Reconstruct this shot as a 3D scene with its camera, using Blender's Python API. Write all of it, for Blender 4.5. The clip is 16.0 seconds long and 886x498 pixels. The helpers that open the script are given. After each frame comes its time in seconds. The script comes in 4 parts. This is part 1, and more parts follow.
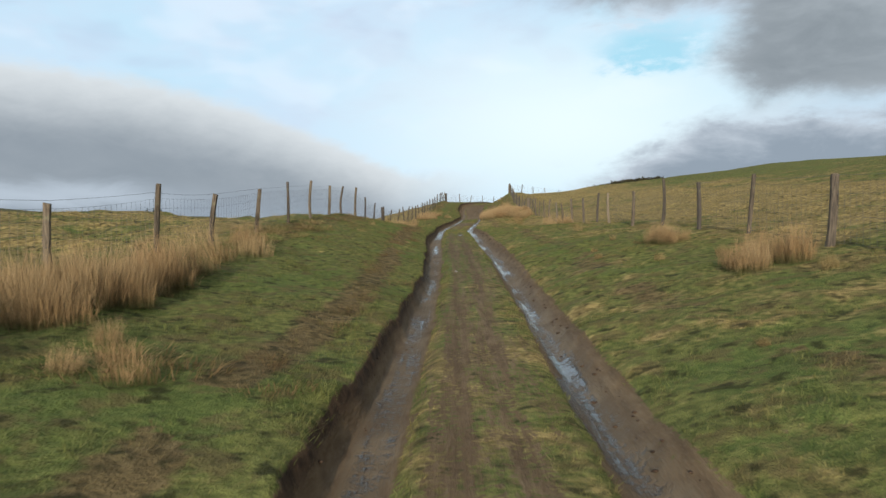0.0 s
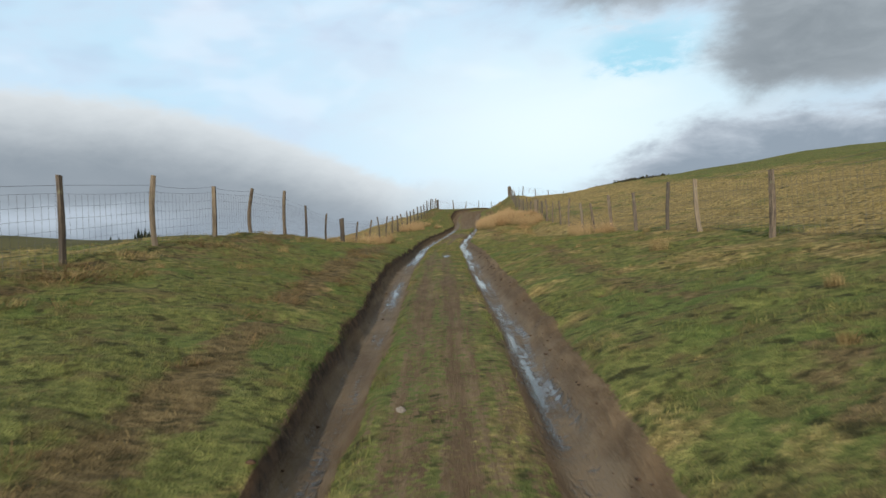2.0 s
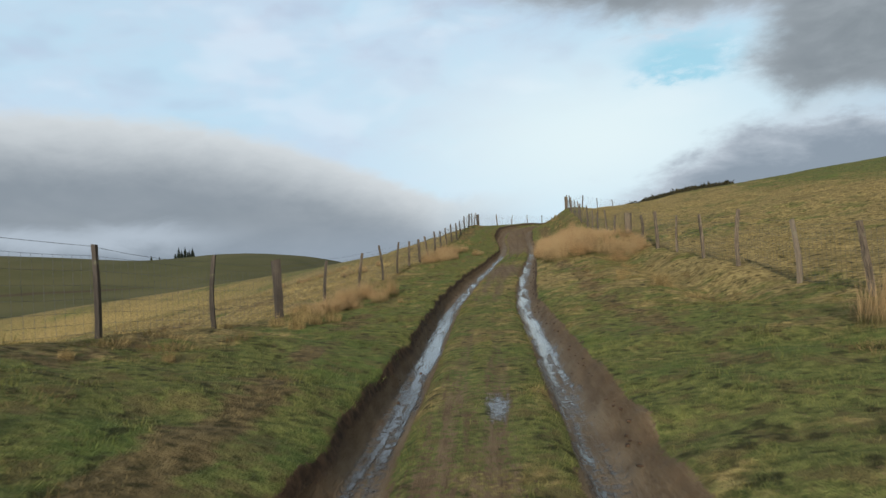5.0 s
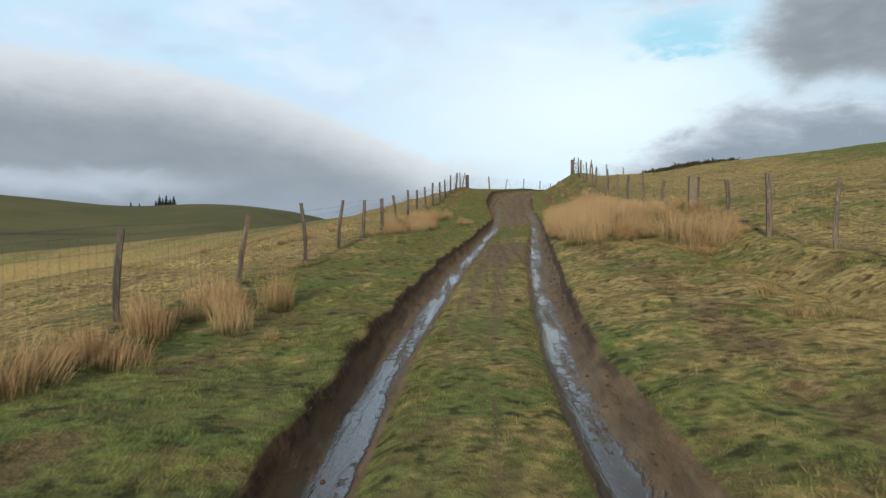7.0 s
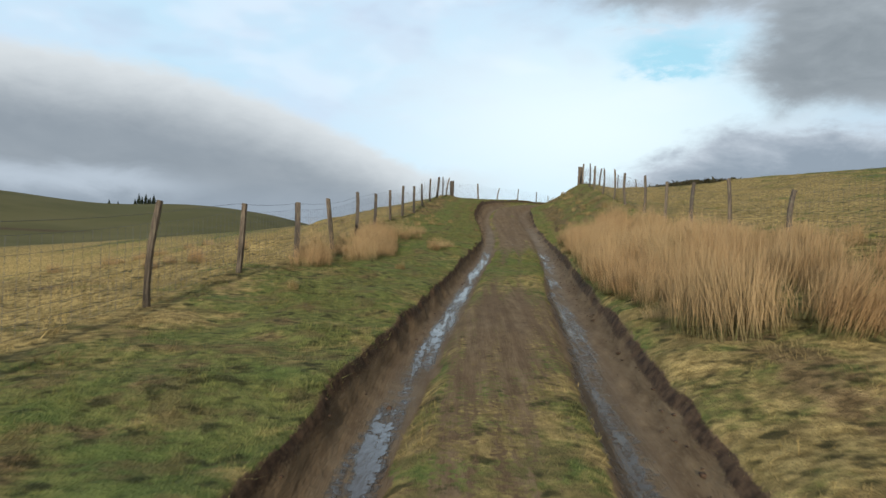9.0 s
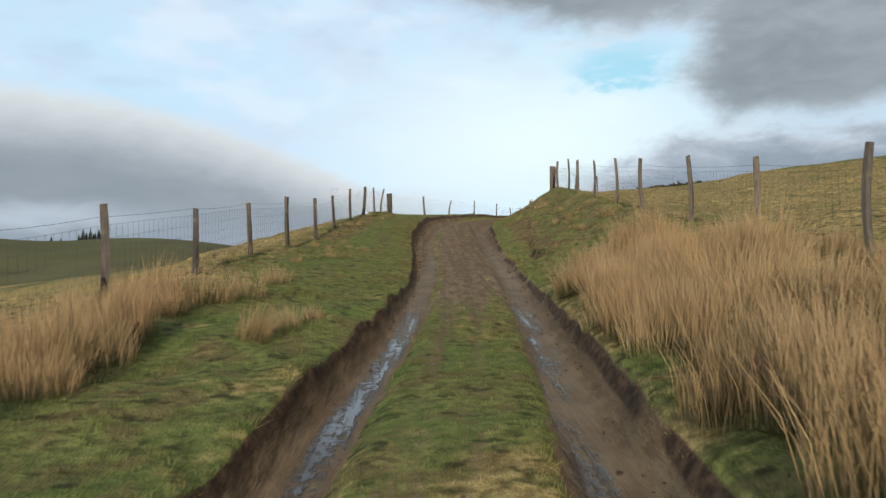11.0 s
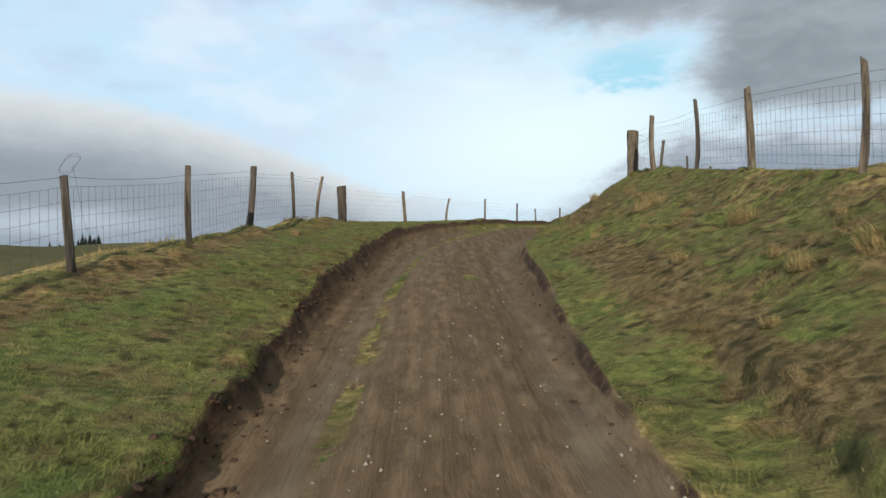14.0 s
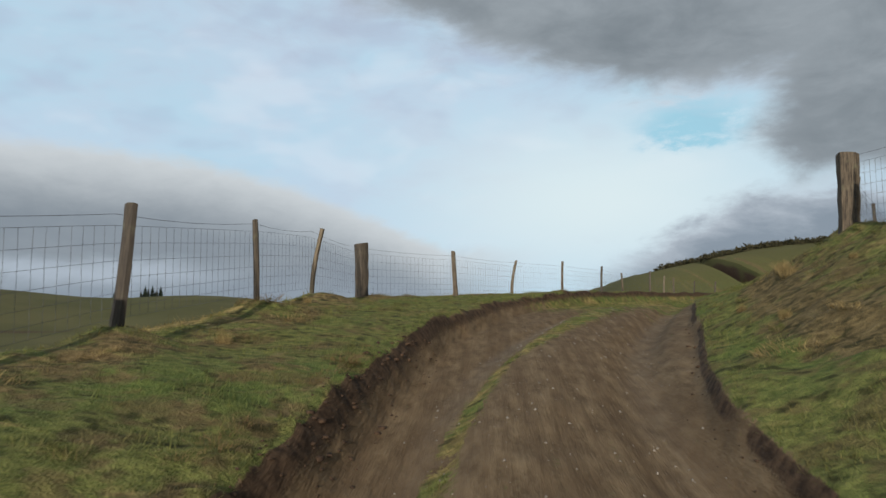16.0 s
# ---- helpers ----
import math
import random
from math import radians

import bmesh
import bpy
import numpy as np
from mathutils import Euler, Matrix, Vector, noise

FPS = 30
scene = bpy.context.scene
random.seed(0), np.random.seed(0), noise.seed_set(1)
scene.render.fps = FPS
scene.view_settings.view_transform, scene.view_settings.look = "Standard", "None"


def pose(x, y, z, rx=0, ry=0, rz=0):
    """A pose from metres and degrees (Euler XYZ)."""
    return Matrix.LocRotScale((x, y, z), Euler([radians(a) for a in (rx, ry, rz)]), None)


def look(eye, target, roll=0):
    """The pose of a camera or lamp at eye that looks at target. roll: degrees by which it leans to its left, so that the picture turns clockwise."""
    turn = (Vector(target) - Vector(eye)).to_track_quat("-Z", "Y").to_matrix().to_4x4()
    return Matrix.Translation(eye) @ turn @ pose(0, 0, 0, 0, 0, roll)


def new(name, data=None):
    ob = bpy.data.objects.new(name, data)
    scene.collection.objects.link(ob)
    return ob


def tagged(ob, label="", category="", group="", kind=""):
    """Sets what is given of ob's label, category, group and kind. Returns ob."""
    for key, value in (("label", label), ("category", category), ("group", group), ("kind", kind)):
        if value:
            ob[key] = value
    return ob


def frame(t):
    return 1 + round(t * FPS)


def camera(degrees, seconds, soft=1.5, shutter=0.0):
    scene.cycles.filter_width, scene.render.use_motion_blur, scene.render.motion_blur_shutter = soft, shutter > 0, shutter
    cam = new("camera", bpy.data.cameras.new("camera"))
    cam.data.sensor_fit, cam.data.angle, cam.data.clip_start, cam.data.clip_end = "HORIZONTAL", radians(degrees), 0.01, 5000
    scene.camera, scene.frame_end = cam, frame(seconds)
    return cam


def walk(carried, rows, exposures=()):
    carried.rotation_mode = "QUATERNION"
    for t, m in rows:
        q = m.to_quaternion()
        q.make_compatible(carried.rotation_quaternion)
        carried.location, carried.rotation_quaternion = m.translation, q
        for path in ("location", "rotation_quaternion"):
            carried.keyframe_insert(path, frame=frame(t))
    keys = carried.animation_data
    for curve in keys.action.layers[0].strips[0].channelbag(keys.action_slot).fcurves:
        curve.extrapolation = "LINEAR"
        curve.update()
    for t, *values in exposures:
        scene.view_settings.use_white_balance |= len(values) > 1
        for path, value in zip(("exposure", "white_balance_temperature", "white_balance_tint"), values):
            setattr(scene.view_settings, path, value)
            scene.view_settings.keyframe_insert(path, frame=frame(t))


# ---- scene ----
cam = camera(61.5, 16.0, soft=1.5, shutter=0.12)
PATH = [
    (0, (0.0, 0.0, 1.5), (-0.013, 2.0, 1.491), -0.3),
    (0.5, (0.153, 2.624, 1.596), (0.148, 4.624, 1.586), 0.0),
    (1, (0.296, 5.555, 1.732), (0.297, 7.555, 1.729), -0.6),
    (1.5, (0.424, 8.322, 1.887), (0.423, 10.322, 1.889), -1.6),
    (2, (0.578, 11.347, 2.058), (0.569, 13.347, 2.071), -2.6),
    (2.5, (0.67, 14.139, 2.228), (0.645, 16.139, 2.259), -2.9),
    (3, (0.685, 17.083, 2.462), (0.633, 19.082, 2.506), -3.0),
    (3.5, (0.698, 19.686, 2.732), (0.614, 21.684, 2.794), -4.1),
    (3.7, (0.616, 20.701, 2.798), (0.519, 22.697, 2.866), -3.5),
    (5.8, (0.522, 31.296, 3.439), (0.385, 33.291, 3.456), -3.3),
    (6, (0.467, 32.36, 3.435), (0.334, 34.356, 3.418), -2.4),
    (6.5, (0.508, 34.704, 3.557), (0.391, 36.699, 3.484), -1.2),
    (7, (0.466, 37.311, 3.647), (0.379, 39.309, 3.604), -0.1),
    (7.5, (0.448, 39.691, 3.744), (0.359, 41.688, 3.707), 0.1),
    (8, (0.45, 42.405, 3.856), (0.364, 44.403, 3.826), 0.8),
    (8.5, (0.452, 44.878, 3.944), (0.378, 46.876, 3.925), 1.7),
    (9, (0.562, 47.665, 4.108), (0.514, 49.665, 4.093), 2.1),
    (9.5, (0.764, 50.255, 4.227), (0.747, 52.255, 4.221), 2.4),
    (10, (0.95, 53.223, 4.424), (0.977, 55.223, 4.436), 1.9),
    (10.2, (1.044, 54.353, 4.453), (1.076, 56.352, 4.478), 1.2),
    (12.3, (2.184, 66.536, 5.25), (2.266, 68.534, 5.29), -2.1),
    (12.5, (2.237, 67.729, 5.348), (2.323, 69.727, 5.384), -1.4),
    (13, (2.415, 70.594, 5.525), (2.495, 72.592, 5.557), -0.9),
    (13.5, (2.536, 73.075, 5.689), (2.598, 75.074, 5.725), -0.9),
    (14, (2.619, 75.535, 5.877), (2.651, 77.535, 5.919), -1.3),
    (14.5, (2.658, 77.645, 6.062), (2.648, 79.645, 6.113), -2.1),
    (15, (2.599, 79.725, 6.313), (2.534, 81.723, 6.383), -1.9),
    (15.5, (2.506, 81.435, 6.565), (2.396, 83.428, 6.693), -0.9),
    (16, (2.535, 83.385, 6.763), (2.416, 85.372, 6.957), -0.3),
]
walk(cam, [(t, look(eye, target, roll)) for t, eye, target, roll in PATH],
     exposures=[(0, 0.0), (3.7, -0.03), (5.8, -0.2), (6.2, -0.15), (6.7, 0.0), (13.5, 0.0), (15.0, -0.02), (15.5, -0.08), (16.0, -0.27)])


# ---- world, sun ----
SUN_AZ, SUN_EL = 186.0, 11.0          # compass degrees from +y towards +x; degrees above the horizon


class Ex:
    """Small arithmetic on node sockets, for the sky and the ground."""

    def __init__(self, tree, sock):
        self.tree, self.sock = tree, sock

    def op(self, kind, *others, clamp=False):
        n = self.tree.nodes.new("ShaderNodeMath")
        n.operation, n.use_clamp = kind, clamp
        for k, v in enumerate((self,) + others):
            if isinstance(v, Ex):
                self.tree.links.new(v.sock, n.inputs[k])
            else:
                n.inputs[k].default_value = v
        return Ex(self.tree, n.outputs[0])

    def __add__(self, o):
        return self.op("ADD", o)

    def __sub__(self, o):
        return self.op("SUBTRACT", o)

    def __mul__(self, o):
        return self.op("MULTIPLY", o)

    def neg(self):
        return self.op("MULTIPLY", -1.0)

    def step(self, a, b, lo=0.0, hi=1.0):
        n = self.tree.nodes.new("ShaderNodeMapRange")
        n.interpolation_type = "SMOOTHSTEP"
        self.tree.links.new(self.sock, n.inputs[0])
        for k, v in zip((1, 2, 3, 4), (a, b, lo, hi)):
            n.inputs[k].default_value = v
        return Ex(self.tree, n.outputs[0])


def noise_of(tree, coord, scale, detail=4.0, rough=0.55, distort=0.0):
    n = tree.nodes.new("ShaderNodeTexNoise")
    n.inputs["Scale"].default_value, n.inputs["Detail"].default_value = scale, detail
    n.inputs["Roughness"].default_value, n.inputs["Distortion"].default_value = rough, distort
    tree.links.new(coord, n.inputs["Vector"])
    return Ex(tree, n.outputs["Fac"])


def blend(tree, fac, a, b, how="MIX"):
    n = tree.nodes.new("ShaderNodeMix")
    n.data_type, n.blend_type = "RGBA", how
    for k, v in ((0, fac), (6, a), (7, b)):
        if isinstance(v, Ex):
            tree.links.new(v.sock, n.inputs[k])
        elif k == 0:
            n.inputs[k].default_value = v
        else:
            n.inputs[k].default_value = (*v, 1.0)
    return Ex(tree, n.outputs[2])


def build_world():
    world = bpy.data.worlds.new("sky")
    scene.world = world
    world.use_nodes = True
    tree = world.node_tree
    tree.nodes.clear()
    out = tree.nodes.new("ShaderNodeOutputWorld")
    bg = tree.nodes.new("ShaderNodeBackground")
    tree.links.new(bg.outputs[0], out.inputs[0])
    sky = tree.nodes.new("ShaderNodeTexSky")
    sky.sky_type, sky.sun_disc = "NISHITA", False
    sky.sun_elevation, sky.sun_rotation = radians(SUN_EL), radians(SUN_AZ)
    tc = tree.nodes.new("ShaderNodeTexCoord")
    sep = tree.nodes.new("ShaderNodeSeparateXYZ")
    tree.links.new(tc.outputs["Generated"], sep.inputs[0])
    x, y, z = (Ex(tree, o) for o in sep.outputs)
    az = x.op("ARCTAN2", y) * 57.2958
    el = z.op("ARCSINE") * 57.2958
    # cloud coordinates: degrees, flattened so that clouds lie along the horizon
    com = tree.nodes.new("ShaderNodeCombineXYZ")
    for k, e in enumerate((az * 0.1, el * 0.22)):
        tree.links.new(e.sock, com.inputs[k])
    q = com.outputs[0]
    big = noise_of(tree, q, 0.55, 5, 0.55, 0.3) - 0.5
    mid = noise_of(tree, q, 1.6, 6, 0.6, 0.4) - 0.5
    fine = noise_of(tree, q, 4.5, 6, 0.62, 0.2) - 0.5
    blue = blend(tree, 1.0, Ex(tree, sky.outputs[0]), (0.1, 0.1, 0.1), "MULTIPLY")
    blue = blend(tree, 0.85, blue, (0.45, 0.82, 1.0))
    veil_fac = (big * 1.0 + mid * 0.5 + 0.78).op("ADD", 0.0, clamp=True)
    # thin bright veil over most of the sky, one blue gap in it
    gap = (az - 15.4 + mid * 3.0).op("ABSOLUTE").step(7.0, 0.0) * (el - 14.5 + mid * 5.5 + fine * 3.5).op("ABSOLUTE").step(2.8, 0.0) * (fine * 1.6 + mid * 1.4 + 0.85)
    left_blue = az.step(-12.0, -28.0) * el.step(12.0, 18.0) * 0.12
    veil = blend(tree, (veil_fac - gap * 0.85 - left_blue).op("ADD", 0.0, clamp=True), blue, (0.69, 0.85, 1.02))
    dull = (big * 1.3 + mid * 0.9 + 0.45).step(0.2, 0.9) * az.step(14.0, -4.0) * el.step(5.0, 10.0)
    veil = blend(tree, dull * 0.55, veil, (0.555, 0.64, 0.795))
    soft = noise_of(tree, q, 0.95, 3, 0.5, 0.2)
    veil = blend(tree, soft.step(0.5, 0.64) * el.step(6.0, 12.0) * gap.step(0.5, 0.0) * 0.4, veil, (0.85, 0.95, 1.06))
    veil = blend(tree, soft.step(0.48, 0.36) * el.step(9.0, 14.0) * az.step(16.0, 6.0) * 0.4, veil, (0.50, 0.60, 0.78))
    glow = (az - 9.0).op("ABSOLUTE").step(24.0, 0.0) * (el - 9.0).op("ABSOLUTE").step(10.0, 0.0)
    veil = blend(tree, glow * 0.9 * gap.step(0.9, 0.0), veil, (0.875, 1.02, 1.05))
    # soft grey above
    high = (el + mid * 12.0 + az * 0.16).step(16.0, 26.0) * 0.6
    veil = blend(tree, high, veil, (0.475, 0.545, 0.68))
    # long low bank of cloud with a rounded top, falling away to the right
    off_top = (az + 30.0).op("MAXIMUM", 0.0)
    rim = (off_top * off_top * -0.0095 + 12.3).op("MAXIMUM", 5.6)
    edge = el - rim + fine * 1.2 + mid * 1.5
    bank = edge.step(0.5, -0.8) * az.step(6.0, -6.0) * az.step(-110.0, -70.0)
    deep = edge.step(0.3, -5.5)
    strip = (el - 3.6 + mid * 2.5).op("ABSOLUTE").step(1.5, 0.0) * az.step(-16.0, -26.0)
    grey = blend(tree, deep, (0.73, 0.785, 0.82), (0.285, 0.335, 0.387))
    grey = blend(tree, (big + mid * 0.4 + 0.5).step(0.45, 0.85) * 0.3, grey, (0.50, 0.55, 0.60))
    grey = blend(tree, el.step(5.0, 1.0) * 0.5, grey, (0.34, 0.42, 0.52))
    grey = blend(tree, strip * 0.65, grey, (0.58, 0.67, 0.77))
    sky_col = blend(tree, bank, veil, grey)
    # heavy cloud high on the right
    side = (az - 20.4 + (el - 12.5).op("MINIMUM", 0.0) * 0.8) * 0.6
    top = el - 16.9 - (az * -1.0 + 11.0).op("MAXIMUM", 0.0) * 0.35
    body = side.op("MINIMUM", (el - 9.8)).op("MAXIMUM", top) + mid * 3.8 + fine * 1.2
    dark = body.step(-1.2, 1.5)
    dark_col = blend(tree, (big * 1.0 + mid * 0.8 + 0.5).step(0.1, 0.95), (0.22, 0.26, 0.295), (0.42, 0.475, 0.52))
    dark_col = blend(tree, body.step(2.0, -0.5) * 0.5, dark_col, (0.56, 0.62, 0.68))
    sky_col = blend(tree, dark, sky_col, dark_col)
    # low cloud behind the right-hand hill
    low_edge = el - 9.0 + (az * -1.0 + 19.0).op("MAXIMUM", 0.0) * 0.5 + mid * 3.4 + fine * 2.2
    low = low_edge.step(1.0, -1.1) * az.step(5.0, 14.0) * az.step(100.0, 60.0)
    low_col = blend(tree, (low_edge + mid * 3.0).step(-3.0, 0.3), (0.30, 0.365, 0.44), (0.54, 0.61, 0.69))
    sky_col = blend(tree, low, sky_col, low_col)
    # faint scraps of cloud over the crest
    scrap = (mid + 0.5).step(0.52, 0.72) * el.step(1.0, 2.5) * el.step(7.0, 4.0) * az.step(-8.0, -1.0) * az.step(14.0, 8.0)
    sky_col = blend(tree, scrap * 0.7, sky_col, (0.50, 0.58, 0.68))
    tree.links.new(sky_col.sock, bg.inputs[0])
    bg.inputs[1].default_value = 1.0


build_world()
sun = bpy.data.lights.new("sun", "SUN")
sun.energy, sun.angle, sun.color = 5.0, radians(0.6), (1.0, 0.92, 0.78)
sun_ob = new("sun", sun)
a, e = radians(SUN_AZ), radians(SUN_EL)
sun_ob.matrix_world = look((math.sin(a) * math.cos(e) * 100, math.cos(a) * math.cos(e) * 100, math.sin(e) * 100), (0, 0, 0))


# ---- noise and curves for the lie of the land ----
def lattice(ix, iy, seed):
    h = (ix * 374761393 + iy * 668265263 + seed * 974634777) & 0xFFFFFFFF
    h = ((h ^ (h >> 13)) * 1274126177) & 0xFFFFFFFF
    return ((h ^ (h >> 16)) & 0xFFFF) / 32767.5 - 1.0


def rough(x, y, scale, octaves=3, seed=0):
    """Value noise between about -1 and 1, features of that many metres."""
    x, y = np.broadcast_arrays(np.asarray(x, float), np.asarray(y, float))
    total, amp, norm = np.zeros(x.shape), 1.0, 0.0
    for o in range(octaves):
        px, py = x / scale + 91.7 * o, y / scale + 37.3 * o
        ix, iy = np.floor(px).astype(np.int64), np.floor(py).astype(np.int64)
        fx, fy = px - ix, py - iy
        fx, fy = fx * fx * (3 - 2 * fx), fy * fy * (3 - 2 * fy)
        v = lattice(ix, iy, seed + o) * (1 - fx) * (1 - fy) + lattice(ix + 1, iy, seed + o) * fx * (1 - fy)
        v += lattice(ix, iy + 1, seed + o) * (1 - fx) * fy + lattice(ix + 1, iy + 1, seed + o) * fx * fy
        total, norm, amp, scale = total + amp * v, norm + amp, amp * 0.5, scale * 0.5
    return total / norm


def curve(ys, vs, blur=2.0):
    """A smooth function through values given along y."""
    g = np.arange(min(ys) - 30.0, max(ys) + 30.0, 0.25)
    k = np.arange(-3 * blur, 3 * blur + 0.1, 0.25)
    w = np.exp(-((k / blur) ** 2))
    v = np.interp(g, ys, vs)
    v = np.convolve(np.pad(v, len(k) // 2, mode="edge"), w / w.sum(), mode="valid")[: len(g)]
    return lambda y: np.interp(y, g, v)


def ramp(v, a, b):
    k = np.clip((v - a) / (b - a), 0, 1)
    return k * k * (3 - 2 * k)


def soft_min(v, top, k=12.0):
    return -k * np.logaddexp(-v / k, -top / k)


# centre of the track, its height, and the edges of its banks
track_x = curve((-30, 0, 6, 9, 15, 22, 27, 30, 38, 45, 51, 56, 61, 65, 69, 74, 78, 84, 90, 92.5, 95, 98.4, 102, 106, 112, 125, 170),
                (0.2, 0.3, 0.35, 0.43, 0.5, 0.52, 0.42, 0.42, 0.48, 0.48, 0.78, 1.1, 1.47, 1.8, 2.15, 2.45, 2.63, 2.75, 3.05, 3.4, 4.0, 5.0, 6.3, 8.0, 11.0, 18.0, 40.0), 1.5)
track_z = curve((-40, 0, 5.5, 11.3, 17, 20, 26, 31.3, 37.3, 42.4, 47.7, 53.2, 60, 66.5, 70.6, 75.5, 79.7, 83.4, 87.5, 91.7, 96, 100, 104, 112, 130, 170, 260),
                (-2.0, -0.03, 0.2, 0.53, 0.93, 1.14, 1.55, 1.88, 2.12, 2.33, 2.58, 2.89, 3.28, 3.72, 3.99, 4.38, 4.8, 5.22, 5.74, 6.25, 6.7, 7.03, 7.3, 7.55, 8.1, 9.0, 10.0), 1.8)
edge_l = curve((0, 6, 15, 22, 26, 38, 51, 61, 74, 77, 82, 86, 90, 95, 100, 110), (1.25, 1.25, 1.1, 1.22, 1.3, 1.18, 1.32, 1.3, 1.22, 1.35, 1.6, 1.72, 1.75, 2.1, 2.5, 2.0), 1.0)
edge_r = curve((0, 15, 26, 38, 43, 54, 62, 74, 80, 84, 89.5, 93, 97, 101), (1.27, 1.3, 1.4, 1.35, 1.3, 1.45, 1.4, 1.3, 1.25, 1.42, 1.46, 1.85, 1.8, 1.6), 1.0)
fence_l = curve((-30, 10, 13, 18, 30, 36, 45, 56, 63, 72, 81, 87, 94, 100, 103, 108, 112, 116, 120, 127, 134, 160),
                (-6.5, -5.15, -5.0, -4.72, -4.18, -3.92, -3.48, -2.98, -2.64, -2.15, -1.58, -1.18, -0.64, -0.2, 1.7, 3.6, 6.6, 8.4, 10.4, 13.3, 17.7, 34.0), 0.8)
fence_r = curve((-30, 11, 20, 32, 40, 49, 57, 64, 70, 77, 83, 89, 94.6, 98.4, 101.3, 105, 120, 160),
                (5.6, 5.67, 5.71, 5.8, 5.9, 6.05, 6.24, 6.43, 6.63, 6.9, 7.18, 7.5, 7.9, 9.8, 11.6, 13.8, 22.0, 46.0), 0.8)
base_l = curve((-30, 9.7, 12.8, 15.4, 18.3, 21.3, 24.3, 27.1, 30, 33, 35.5, 38.4, 41.6, 45.4, 49, 52.8, 56.2, 59, 62.3, 65.3, 68, 71.2, 74.3, 77.4, 80.8, 83.9, 87.3, 90.2, 93.6, 96.1, 99.1, 103, 110, 130, 200),
                (-1.0, 1.1, 1.36, 1.54, 1.87, 2.2, 2.41, 2.61, 2.76, 2.84, 2.72, 2.62, 2.5, 2.66, 2.85, 3.03, 3.25, 3.58, 3.72, 3.9, 4.2, 4.56, 4.85, 5.1, 5.4, 5.85, 6.38, 6.50, 6.95, 7.06, 7.26, 7.42, 7.6, 8.2, 9.5), 1.0)
base_r = curve((-30, 11, 14, 17, 20.4, 23.4, 26.8, 29.2, 32, 35, 37.9, 40.5, 43.5, 46.4, 49, 51.7, 54.7, 57.2, 60.8, 64.3, 67, 70.1, 73.4, 76.6, 79.6, 83, 86.1, 89.2, 92.3, 94.5, 97, 101, 110, 150, 260),
                (-0.8, 1.45, 1.67, 1.85, 2.03, 2.08, 2.3, 2.4, 2.42, 2.48, 2.58, 2.69, 3.02, 3.18, 3.4, 3.57, 3.95, 4.25, 4.46, 4.42, 4.66, 5.02, 5.38, 5.84, 6.26, 6.68, 7.15, 7.56, 7.98, 8.2, 8.4, 8.45, 8.6, 10.0, 11.5), 1.0)
scarp = curve((60, 74.2, 76.3, 78, 80.9, 85, 90), (1.89, 1.89, 1.93, 1.84, 1.99, 2.06, 2.1), 0.6)
fall_l = curve((-30, 10, 26, 33, 45, 60, 75, 85, 100, 120, 200), (-0.025, -0.03, -0.025, 0.1, 0.15, 0.15, 0.19, 0.26, 0.25, 0.17, 0.08), 2.5)


